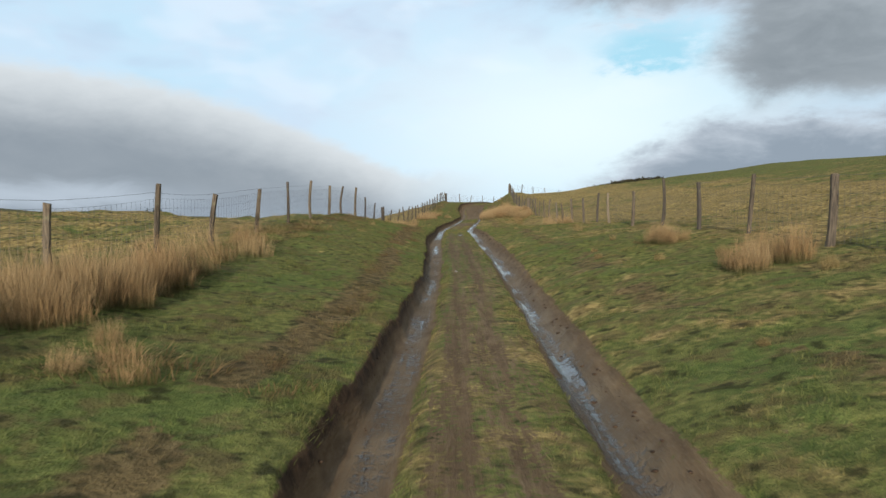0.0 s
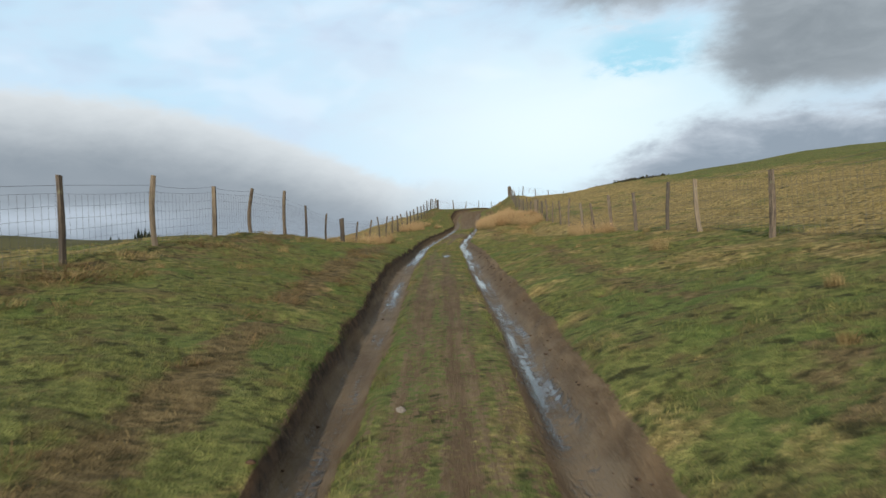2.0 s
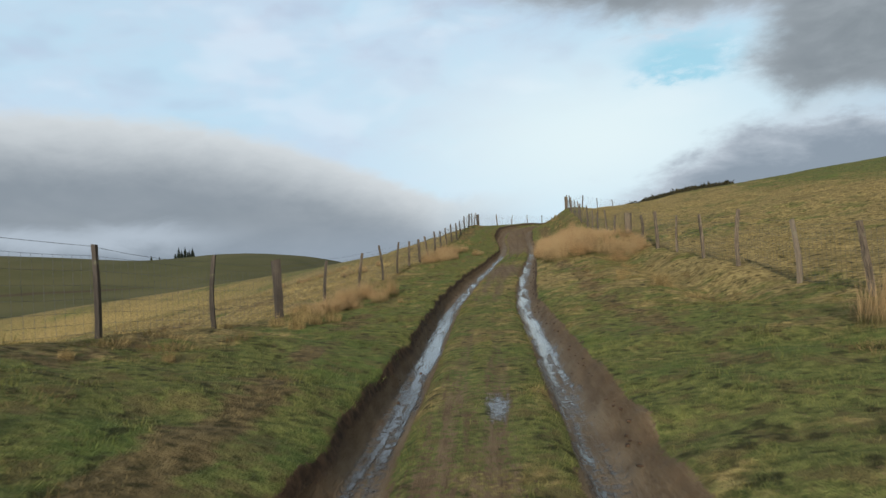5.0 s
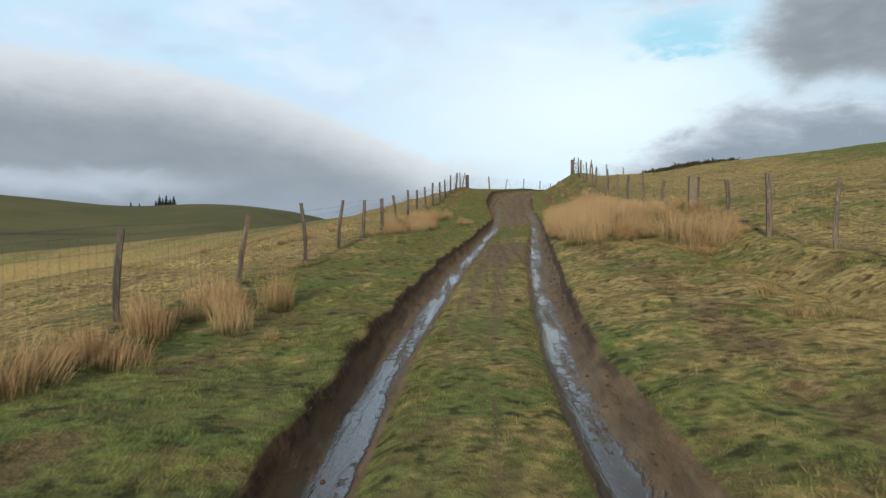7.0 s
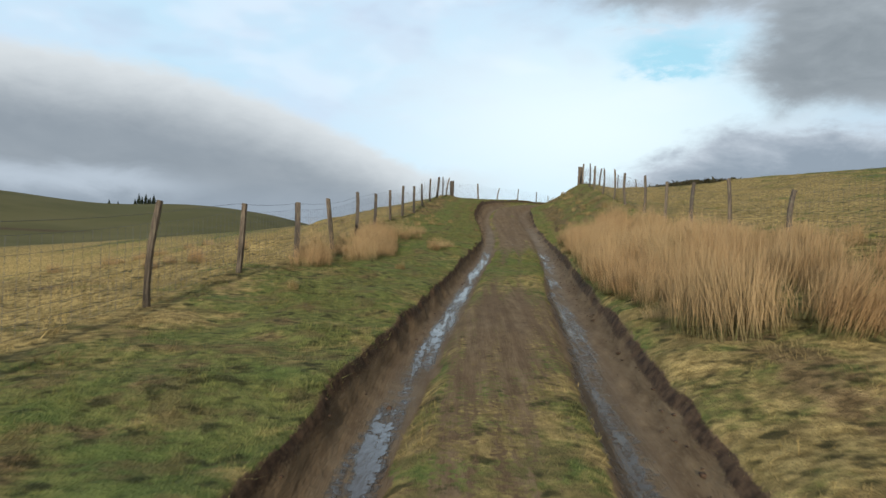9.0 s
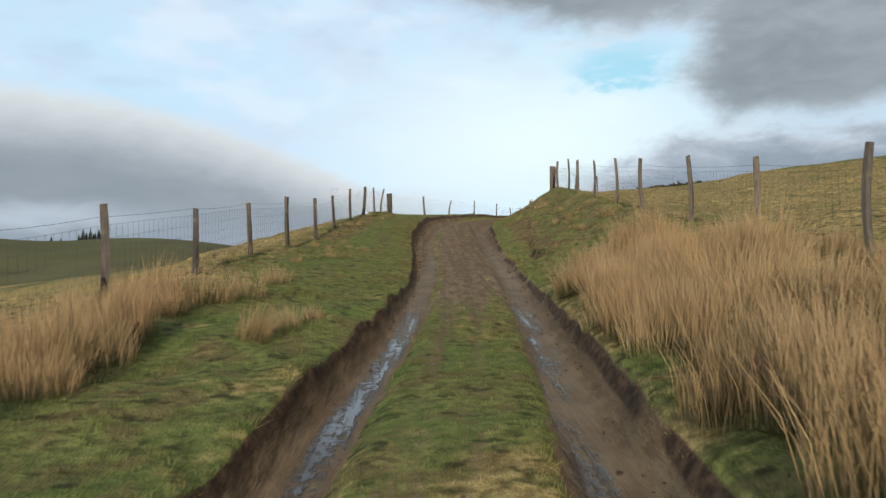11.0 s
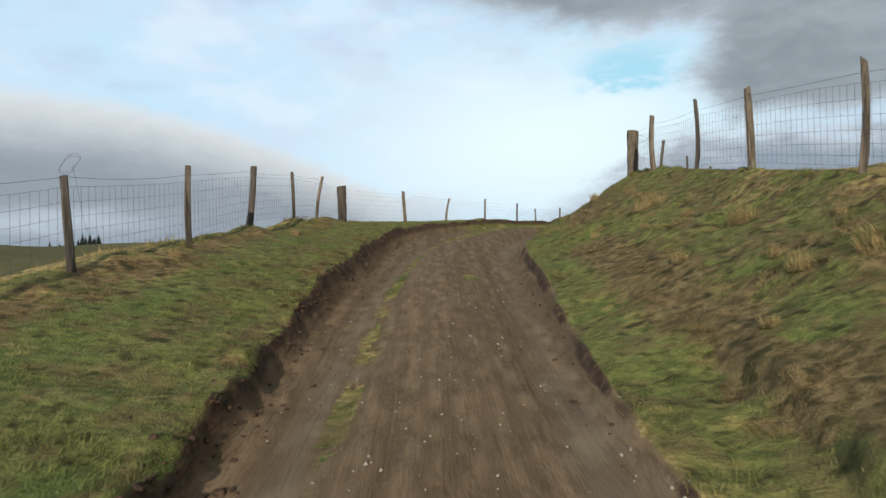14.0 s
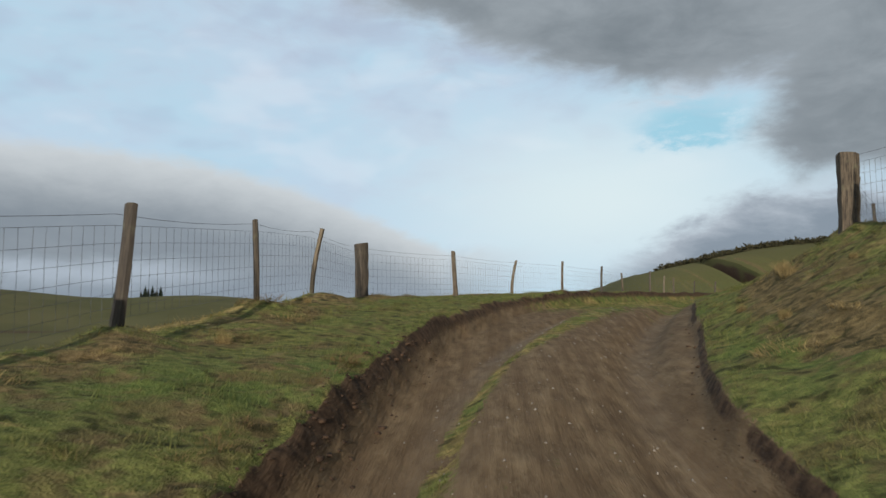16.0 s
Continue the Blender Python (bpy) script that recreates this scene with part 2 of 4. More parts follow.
def land(x, y):
    """Height of the ground, and how far it is mud, wet, bare bank and dry grass."""
    x, y = np.broadcast_arrays(np.asarray(x, float), np.asarray(y, float))
    wob = rough(0 * x, y, 0.9, 3, 5)
    u = x - track_x(y)
    el, er = edge_l(y) - 0.07 + 0.05 * wob + 0.02 * rough(x * 0, y, 0.34, 2, 6), edge_r(y) - 0.12 + 0.045 * rough(0 * x, y, 1.1, 3, 7) + 0.015 * rough(x * 0, y, 0.34, 2, 8)
    zt, xl, xr = track_z(y), fence_l(y), fence_r(y)
    upper = ramp(y, 68, 76)                     # higher up the track is bare all over
    late = ramp(y, 80, 88)
    # bed of the track: middle ridge with two wheel ruts
    rut = np.exp(-((np.abs(u - 0.02) - 0.9) / 0.27) ** 4)
    deep = 0.13 * (1 - 0.45 * upper) + 0.03 * rough(u * 0, y, 2.5, 2, 9)
    bed = zt - deep * rut - 0.02 * np.clip(np.abs(u) / 0.6, 0, 1) ** 2
    bed = bed + (0.07 + 0.03 * upper) * ramp(u, 0.95, 1.3) - 0.04 * ramp(-u, 0.95, 1.2)
    tread = np.exp(-((u - 0.12) / 0.09) ** 2) + np.exp(-((u + 0.28) / 0.1) ** 2)
    bed = bed - 0.022 * tread * (0.6 + 0.4 * rough(x, y, 1.5, 2, 3))
    bed = bed + 0.005 * rough(x, y * 0.4, 0.4, 1, 11) + 0.007 * rough(u, y * 0.08, 0.24, 1, 13) + (0.016 - 0.012 * upper) * rough(x, y * 0.5, 0.6, 1, 12) * (1 - rut) + 0.012 * upper * rough(u, y * 0.06, 0.34, 1, 14) + 0.012 * upper * rough(x, y, 0.5, 2, 15)
    # higher up a ridge stands left of the middle, with a deep rut beside it under the right-hand bank
    hollow = ramp(y, 82, 87) * (1 - ramp(y, 98, 104))
    bed = bed + hollow * (0.09 * np.exp(-((u + 0.32) / 0.5) ** 4) - 0.09 * np.exp(-((u - 0.95) / 0.45) ** 4) - 0.03 * np.exp(-((u + 1.25) / 0.35) ** 4))
    pool = np.exp(-(((u - 0.12) / 0.36) ** 2 + ((y - 62.0) / 0.42) ** 2) ** 2)
    bed = bed - 0.06 * pool
    # verges up to the two fences
    lip_l = 0.17 + 0.05 * wob + 0.12 * late
    lip_r = 0.08 + 0.12 * hollow + 0.03 * wob + 0.05 * ramp(y, 12, 20) + 0.12 * np.exp(-((y - 61) / 9) ** 2)
    zl0, zr0 = zt + lip_l, zt + lip_r
    wl, wr = np.maximum(track_x(y) - el - xl, 0.6), np.maximum(xr - track_x(y) - er, 0.6)
    vl, vr = np.clip((-u - el) / wl, 0, 1), np.clip((u - er) / wr, 0, 1)
    pl, pr = 0.85 - 0.2 * ramp(y, 80, 90), 0.75 + 0.45 * ramp(y, 66, 82)
    left = zl0 + (base_l(y) - zl0) * vl**pl
    right = zr0 + (base_r(y) - zr0) * vr**pr
    slip = scarp(y) + 0.12 * rough(0 * x, y, 0.7, 3, 17) - u      # a small turf slip along the bank
    broken = (0.5 + 0.5 * ramp(rough(0 * x, y, 1.3, 3, 18), -0.6, 0.2)) * ramp(y, 71.5, 73.5) * (1 - ramp(y, 78.5, 82))
    right = right - 0.25 * broken * ramp(slip, -0.02, 0.09) * (1 - ramp(slip, 0.3, 0.85))
    step = broken * np.exp(-((slip - 0.05) / 0.06) ** 2) * ramp(rough(x, y, 0.3, 2, 33), -0.4, 0.2)
    ditch = np.exp(-((x - xr + 1.1) / 0.55) ** 2) * ramp(y, 38, 42) * (1 - ramp(y, 52, 55))
    right = right - 0.32 * ditch
    burrow = np.exp(-((u - 2.02) / 0.14) ** 2 - ((y - 20.65) / 0.2) ** 2)
    right = right - 0.16 * burrow
    # fields beyond
    dl, dr = np.maximum(xl - x, 0), np.maximum(x - xr, 0)
    field_l = base_l(y) - fall_l(y) * soft_min(dl, 60.0) * (1 - np.exp(-dl / 0.9)) - 0.2 * np.maximum(dl - 40, 0)
    field_l = np.maximum(field_l, -22 + 0.02 * dl)
    crest = ramp(y, 96, 112)
    behind = 0.95 * ramp(y, 70, 82) * (1 - ramp(y, 104, 116))      # the fence stands on a bank there
    field_r = base_r(y) + 0.142 * soft_min(dr, 40.0, 8.0) * (1 - 0.2 * crest) - behind * (1 - np.exp(-dr / 2.5))
    field_r = field_r - 0.1 * np.maximum(dr - 140, 0)
    z = np.where(u < 0, np.where(dl > 0, field_l, left), np.where(dr > 0, field_r, right))
    brow = ramp(y, 118, 150)                    # beyond the brow the two sides run together
    z = z * (1 - brow) + (track_z(y) + 0.03 * np.clip(u, -60, 60) - 0.1 * np.maximum(-u - 40, 0)) * brow
    z = np.maximum(z, -22.0)
    hill = 9 + 0.24 * soft_min(np.maximum(x - 5, 0), 47.0, 6.0) - 40 * ramp(np.abs(y - 255), 35, 170) - 30 * (1 - ramp(x, 2, 30))
    z = 1.2 * np.logaddexp(z / 1.2, hill / 1.2)
    # banks of the track
    kl, kr = ramp(-u, el - 0.12 - 0.16 * late, el + 0.03), ramp(u, er - 0.32 + 0.17 * ramp(y, 36, 50), er + 0.04)
    inside = 1 - np.maximum(kl, kr)
    z = z * (1 - inside) + bed * inside
    off = 1 - inside
    # tussocks and swells
    far = np.hypot(x, y - 40)
    near_fence = np.exp(-((x - xl) / 0.7) ** 2) * ramp(y, 80, 86) * (1 - ramp(y, 99, 101))
    z = z + off * ((0.07 + 0.05 * ramp(y, 70, 76) * ramp(u, 1.5, 2.6) * (dr <= 0)) * rough(x, y, 0.65, 3, 21) + 0.05 * rough(x, y, 2.3, 2, 22) * np.minimum(vl + vr + 0.15, 1))
    z = z + near_fence * 0.08 * (0.5 + rough(x, y, 1.3, 2, 23))
    for py in (90.2, 93.6, 96.2):
        z = z + 0.16 * np.exp(-(((x - fence_l(py)) / 0.42) ** 2 + ((y - py) / 0.45) ** 2))
    crumbled = ramp(y, 75, 79) * (1 - ramp(y, 89, 94)) * np.exp(-((u + el + 0.02) / 0.17) ** 2)
    z = z + crumbled * 0.09 * rough(x, y, 0.22, 2, 27)
    in_field = np.minimum(dl + dr, 3.0) / 3.0
    z = z + in_field * ((0.2 * np.exp(-(dl / 18) ** 2) * (dl > 0) + 0.08 * np.exp(-(dr / 14) ** 2) * (dr > 0)) * rough(x, y, 1.3, 2, 24) + 0.22 * rough(x, y, 7.0, 2, 25) + np.minimum(far / 200, 1.5) * 0.8 * rough(x, y, 60.0, 3, 26))
    # far hills on the left, across the valley
    r, azm = np.hypot(x, y - 37), np.degrees(np.arctan2(x, y - 37))
    top = 23.5 + 9.5 * ramp(-azm, 24, 36) + 3.0 * np.exp(-((azm + 20) / 4) ** 2) - 12 * ramp(azm, -18, -5) - 40 * ramp(azm, -4, 4)
    rise = ramp(r, 230, 620)
    away = ramp(-x, 60, 140) * ramp(y, -200, 100)
    z = z * (1 - rise * away) + (top - 0.02 * np.maximum(r - 640, 0)) * rise * away
    z = z - 14 * ramp(r, 430, 900) * (1 - away)
    # what grows where
    strip = np.exp(-((u - 0.12) / 0.16) ** 2) + np.exp(-((u + 0.3) / 0.17) ** 2)
    patch = rough(x, y * 0.5, 0.5, 3, 31)
    mud_mid = 0.20 - 0.1 * np.exp(-((y - 40) / 8) ** 2) + strip * 0.38 + 0.22 * rough(x, y * 0.3, 1.2, 3, 32) + 0.1 * np.exp(-((y - 18) / 12) ** 2) + 0.45 * np.exp(-((y - 57.5) / 3.5) ** 2) - 0.22 * np.exp(-((y - 42) / 7) ** 2) - 0.2 * np.exp(-((y - 65) / 3.5) ** 2)
    seam_at = np.interp(y, (76, 85.5, 88.5, 91.7, 94, 98.7), (-0.62, -0.8, -0.76, -0.6, -0.4, -0.2))
    seams = np.exp(-((u - seam_at) / (0.11 + 0.25 * ramp(y, 92, 99))) ** 2) + 0.85 * np.exp(-((u - 0.42) / 0.1) ** 2) * (1 - ramp(y, 74, 77)) + 1.2 * np.exp(-((u - 0.3) / 0.14) ** 2 - ((y - 87.1) / 0.35) ** 2)
    mud_up = 1.0 - 0.98 * seams * ramp(rough(x, y, 0.5, 3, 37) + 0.4 * ramp(y, 80, 88), -0.4, 0.25)
    mud_mid = np.clip(mud_mid * (1 - upper) + mud_up * upper, 0, 1)
    open_bed = 1 - np.maximum(ramp(-u, el - 0.04, el + 0.05), ramp(u, er - 0.05, er + 0.05))
    mud = open_bed * np.where(np.abs(u) < 0.66 + 0.05 * patch, mud_mid, 1.0)
    mud = np.where(upper > 0.5, open_bed * np.clip(mud_up, 0, 1), mud) * (1 - 0.85 * ramp(y + 1.5 * rough(x, y, 1.2, 2, 38), 97.5, 102.5))
    bank_l, bank_r = kl * (1 - ramp(-u, el - 0.015, el + 0.035)), ramp(u, er - 0.11, er - 0.05) * (1 - ramp(u, er - 0.02, er + 0.03)) * ramp(rough(0 * x, y, 0.6, 2, 39), -0.9, -0.1)
    bare = np.maximum(np.maximum(bank_l, (0.35 + 0.5 * ramp(y, 38, 50)) * bank_r), np.maximum(0.78 * step, 0.9 * burrow))
    way = 0.04 * rough(0 * x, y, 1.6, 2, 36)
    run_l = np.exp(-((u + 0.87 + way) / 0.165) ** 4) * (0.47 + 0.36 * ramp(y, 30, 37) * (1 - 0.6 * ramp(y, 48, 56)) + 0.36 * rough(x, y * 0.4, 0.7, 3, 35))
    run_r = np.exp(-((u - 0.84 + way) / 0.20) ** 4) * (0.46 + 0.2 * np.exp(-((y - 44) / 13) ** 2) + 0.36 * rough(x * 1.6, y * 0.35, 0.7, 3, 34)) + 0.36 * np.exp(-((u - 0.74 + 2 * way) / 0.06) ** 2) * (0.7 + rough(x, y, 0.5, 2, 40))
    wet = inside * np.clip((run_l + run_r) * (1 - 0.92 * upper), 0, 1)
    wet = np.maximum(wet, 0.75 * inside * np.exp(-(((u - 0.1) / 0.16) ** 2 + ((y - 34.2) / 0.7) ** 2)))
    dry = np.clip(0.34 + (0.14 + 0.15 * ramp(y, 25, 45)) * ramp(dl, 0.0, 2.0) + 0.14 * ramp(dr, 0.0, 2.0) + 0.36 * rough(x, y, 1.5, 3, 41) + 0.25 * rough(x, y * 0.3, 9.0, 2, 43) + 0.42 * rough(x, y, 0.4, 3, 42)
                  + 0.05 * (u > 0) * off + 0.2 * np.exp(-((y - 47) / 6) ** 2) * (u > 1.3) - 0.16 * ramp(y, 70, 75) * (u > 1.2) * (dr <= 0) + 0.25 * ramp(vr, 0.5, 1.0) + 0.3 * np.exp(-((y - 37.5) / 3.5) ** 2) * ramp(vl, 0.35, 0.7) * (u < 0) + 0.25 * ramp(vl, 0.75, 1.0) * (1 - 0.75 * ramp(y, 74, 80)) - (0.22 + 0.2 * ramp(y, 50, 58)) * np.exp(-((vl - 0.35) / 0.35) ** 2) * off * (u < 0) + (0.12 - 0.4 * np.exp(-((y - 66) / 5) ** 2)) * inside
                  - 0.55 * ramp(dr, 7, 24) - 1.3 * ramp(far, 120, 260), 0, 1)
    return z, mud, wet, bare, dry


def thatch_at(x, y):
    """Dead brown grass: on the right-hand bank, along the left fence and in long streaks on the verges."""
    u = x - track_x(y)
    bank = ramp(y, 70, 78) * ramp(u, 1.4, 2.2) * ramp(fence_r(y) - x, -0.5, 0.2)
    fence = np.exp(-(((x - fence_l(y) - 0.5) / 0.7) ** 2)) * (1 + 0.7 * np.exp(-((y - 28) / 10) ** 2) + 0.8 * ramp(y, 78, 84))
    streak = 1.5 * np.exp(-(((u + 1.85 + 0.5 * ramp(y, 30, 45) + 0.15 * rough(0 * x, y, 5.0, 2, 61)) / 0.32) ** 2)) * (1 - 0.5 * ramp(y, 30, 45)) + np.exp(-(((u - 2.5 + 0.4 * rough(0 * x, y, 6.0, 2, 62)) / 0.4) ** 2))
    verge = ramp(y, 72, 77) * (1 - ramp(y, 88, 95)) * np.exp(-(((u + edge_l(y) + 0.1) / 0.2) ** 2))
    streaky = ramp(rough(x * 0.3, y * 0.8, 2.2, 3, 67), 0.1, 0.5) * ramp(fence_l(y) - x, 1, 4) * ramp(y, 30, 45) * ramp(60 - (fence_l(y) - x), 0, 20)
    sod = ramp(y, 70, 74) * (1 - ramp(y, 86, 90)) * np.exp(-(((u - 1.95 - 0.2 * rough(0 * x, y, 1.2, 2, 66)) / 0.35) ** 2))
    return np.clip(0.5 * verge + 0.24 * sod + 0.55 * streaky + (0.2 + 0.3 * ramp(u, 2.4, 3.2)) * bank + 0.35 * fence + 0.6 * streak * (rough(x, y, 2.5, 2, 63) > -0.35) + 0.1, 0, 1)


def peat_at(x, y):
    """A worn scar of peat on the hillside across the valley."""
    far = np.hypot(x, y - 37)
    return np.exp(-(((far - 392 - 6 * rough(x, y, 40.0, 2, 64)) / 9) ** 2)) * ramp(-x, 158, 180)


# ---- materials ----
def material(name, rough_value=0.9):
    m = bpy.data.materials.new(name)
    m.use_nodes = True
    tree = m.node_tree
    b = tree.nodes["Principled BSDF"]
    b.inputs["Roughness"].default_value = rough_value
    b.inputs["Specular IOR Level"].default_value = 0.25
    return m, tree, b


def bump(tree, b, height, strength, distance=0.02):
    n = tree.nodes.new("ShaderNodeBump")
    n.inputs["Strength"].default_value, n.inputs["Distance"].default_value = strength, distance
    tree.links.new(height.sock, n.inputs["Height"])
    tree.links.new(n.outputs[0], b.inputs["Normal"])


def attribute(tree, name):
    n = tree.nodes.new("ShaderNodeAttribute")
    n.attribute_name = name
    return Ex(tree, n.outputs["Fac"])


def turf(t, pos, dry, thatch_fac):
    """Colour of the sward: green with fresh patches, straw where it is dry, dead brown where it is matted."""
    n1, n2, n3, n4, n6 = (noise_of(t, pos, s, d, k) for s, d, k in ((55.0, 3, 0.55), (9.0, 4, 0.55), (1.3, 4, 0.55), (0.12, 3, 0.55), (3.6, 4, 0.65)))
    green = blend(t, n2.step(0.3, 0.7), (0.066, 0.080, 0.021), (0.200, 0.208, 0.060))
    green = blend(t, n1.step(0.4, 0.7) * 0.4, green, (0.21, 0.18, 0.072))
    green = blend(t, (noise_of(t, pos, 0.55, 4, 0.6) + (n6 - 0.5) * 0.35).step(0.47, 0.66) * 0.5, green, (0.088, 0.142, 0.034))
    straw = blend(t, n2.step(0.3, 0.68), (0.165, 0.114, 0.042), (0.46, 0.338, 0.136))
    straw = blend(t, n3.step(0.5, 0.66) * 0.5, straw, (0.19, 0.145, 0.052))
    straw = blend(t, noise_of(t, pos, 0.3, 4, 0.65).step(0.52, 0.66) * 0.55, straw, (0.22, 0.16, 0.066))
    straw = blend(t, n1.step(0.5, 0.72) * 0.6, straw, (0.115, 0.098, 0.034))
    dead = blend(t, n2.step(0.3, 0.7), (0.075, 0.048, 0.024), (0.235, 0.155, 0.080))
    grass = blend(t, (dry + (n3 - 0.5) * 0.8 + (n6 - 0.5) * 0.9 + (n2 - 0.5) * 0.4 + (n4 - 0.5) * 0.4).step(0.32, 0.78), green, straw)
    grass = blend(t, (thatch_fac + (n6 - 0.5) * 1.2 + (n3 - 0.5) * 0.9).step(0.45, 0.8) * 0.8, grass, dead)
    grass = blend(t, noise_of(t, pos, 2.4, 4, 0.62).step(0.5, 0.62) * (dry.step(1.0, 0.5) * 0.6), grass, (0.145, 0.104, 0.048))
    # near-black pockets: dark moss, and the small shadows between tufts painted in
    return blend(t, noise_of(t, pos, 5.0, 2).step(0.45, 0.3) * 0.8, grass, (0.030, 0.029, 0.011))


def ground_material():
    m, t, b = material("ground")
    pos = t.nodes.new("ShaderNodeNewGeometry").outputs["Position"]
    mud, wet, bare, dry = (attribute(t, n) for n in ("mud", "wet", "bare", "dry"))
    n1, n2, n3, n4 = (noise_of(t, pos, s, d) for s, d in ((55.0, 3), (9.0, 4), (1.3, 4), (0.12, 3)))
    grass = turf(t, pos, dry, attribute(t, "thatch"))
    # distant hillsides: olive grass, with the cloud shadow over them put into the colour
    far_shade = blend(t, noise_of(t, pos, 0.02, 3).step(0.35, 0.65), (0.088, 0.084, 0.031), (0.116, 0.104, 0.042))
    grass = blend(t, attribute(t, "far_shade") - attribute(t, "thatch").step(0.4, 0.9), grass, far_shade)
    mp3 = t.nodes.new("ShaderNodeMapping")
    mp3.inputs["Scale"].default_value = (1.0, 0.28, 1.0)
    t.links.new(pos, mp3.inputs[0])
    m1, m2 = noise_of(t, mp3.outputs[0], 45.0, 3), noise_of(t, mp3.outputs[0], 8.0, 4)
    earth = blend(t, m2.step(0.25, 0.75), (0.104, 0.067, 0.037), (0.232, 0.160, 0.092))
    earth = blend(t, m1.step(0.45, 0.8) * 0.5, earth, (0.25, 0.185, 0.115))
    soil = blend(t, n2.step(0.3, 0.7), (0.034, 0.021, 0.014), (0.110, 0.068, 0.041))
    n5 = noise_of(t, pos, 22.0, 3)
    mp = t.nodes.new("ShaderNodeMapping")
    mp.inputs["Scale"].default_value = (11.0, 0.6, 1.0)
    t.links.new(pos, mp.inputs[0])
    streak = noise_of(t, mp.outputs[0], 1.0, 4, 0.6)
    mp2 = t.nodes.new("ShaderNodeMapping")
    mp2.inputs["Scale"].default_value = (6.0, 0.16, 1.0)
    t.links.new(pos, mp2.inputs[0])
    long = noise_of(t, mp2.outputs[0], 1.0, 4, 0.6)
    earth = blend(t, long.step(0.36, 0.64) * 0.65, earth, (0.118, 0.075, 0.042))
    clay = blend(t, n3.step(0.35, 0.65), (0.118, 0.084, 0.050), (0.205, 0.151, 0.094))
    earth = blend(t, (attribute(t, "rut") + (m2 - 0.5) * 0.9 + (n3 - 0.5) * 1.2).step(0.4, 1.0) * 0.75, earth, clay)
    col = blend(t, (mud + (n2 - 0.5) * 0.6 + (n5 - 0.5) * 1.5 + (streak - 0.5) * 1.3).step(0.33, 0.67), grass, earth)
    col = blend(t, (bare + (n1 - 0.5) * 0.5 + (n2 - 0.5) * 0.4).step(0.35, 0.65), col, soil)
    film = (wet + (n2 - 0.5) * 0.7 + (n5 - 0.5) * 0.5 + (streak - 0.5) * 1.1).step(0.34, 0.74)
    col = blend(t, film, col, (0.052, 0.042, 0.034))
    t.links.new(col.sock, b.inputs["Base Color"])
    damp = mud.step(0.4, 1.0)
    sheen = attribute(t, "rut") * damp
    rg = (film * -0.74 + 0.95) - damp * 0.06 - sheen * (film * -1.0 + 1.0) * 0.2
    t.links.new(rg.sock, b.inputs["Roughness"])
    t.links.new((film * 0.65 + sheen * 0.14 + 0.12).sock, b.inputs["Specular IOR Level"])
    h = (n1 * (mud * -0.5 + 0.5) + n2 * (mud * -1.0 + 1.0) + m1 * mud * 0.2 + m2 * mud * 0.45 + streak * mud * 0.8) * (film * -0.75 + 1.0)
    bump(t, b, h * attribute(t, "far_shade").step(1.0, 0.3), 0.75, 0.06)
    return m


def blade_material(name, lo, hi, tip=None, odd=None, share=0.0, clumps=False):
    m, t, b = material(name, 0.75)
    geo = t.nodes.new("ShaderNodeNewGeometry")
    rnd = attribute(t, "shade") if clumps else Ex(t, geo.outputs["Random Per Island"])
    big, small = noise_of(t, geo.outputs["Position"], 0.8, 3), noise_of(t, geo.outputs["Position"], 5.0, 2)
    col = blend(t, (rnd * 0.55 + (big - 0.5) * 0.7 + (small - 0.5) * 1.7 + 0.22).op("ADD", 0.0, clamp=True), lo, hi)
    if odd:
        pick = (rnd * 7.31).op("FRACT", 0.0)
        col = blend(t, (pick + (small - 0.5) * 0.5 + (big - 0.5) * 0.9).step(1.0 - share, 1.04 - share), col, odd)
    if tip:
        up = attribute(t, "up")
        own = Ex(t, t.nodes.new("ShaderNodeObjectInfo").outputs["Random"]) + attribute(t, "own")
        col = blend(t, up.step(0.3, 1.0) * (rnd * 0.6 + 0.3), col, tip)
        col = blend(t, (own * 5.7).op("FRACT", 0.0) * 0.45, col, (0.34, 0.195, 0.09))
        col = blend(t, (own * 13.3).op("FRACT", 0.0).step(0.55, 1.0) * 0.6, col, (0.42, 0.305, 0.16))
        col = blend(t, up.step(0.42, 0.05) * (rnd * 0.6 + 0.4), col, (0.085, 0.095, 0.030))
    t.links.new(col.sock, b.inputs["Base Color"])
    b.inputs["Specular IOR Level"].default_value = 0.2
    tr = t.nodes.new("ShaderNodeBsdfTranslucent")
    t.links.new(col.sock, tr.inputs["Color"])
    mix = t.nodes.new("ShaderNodeMixShader")
    mix.inputs[0].default_value = 0.25
    out = t.nodes["Material Output"]
    t.links.new(b.outputs[0], mix.inputs[1])
    t.links.new(tr.outputs[0], mix.inputs[2])
    t.links.new(mix.outputs[0], out.inputs[0])
    return m


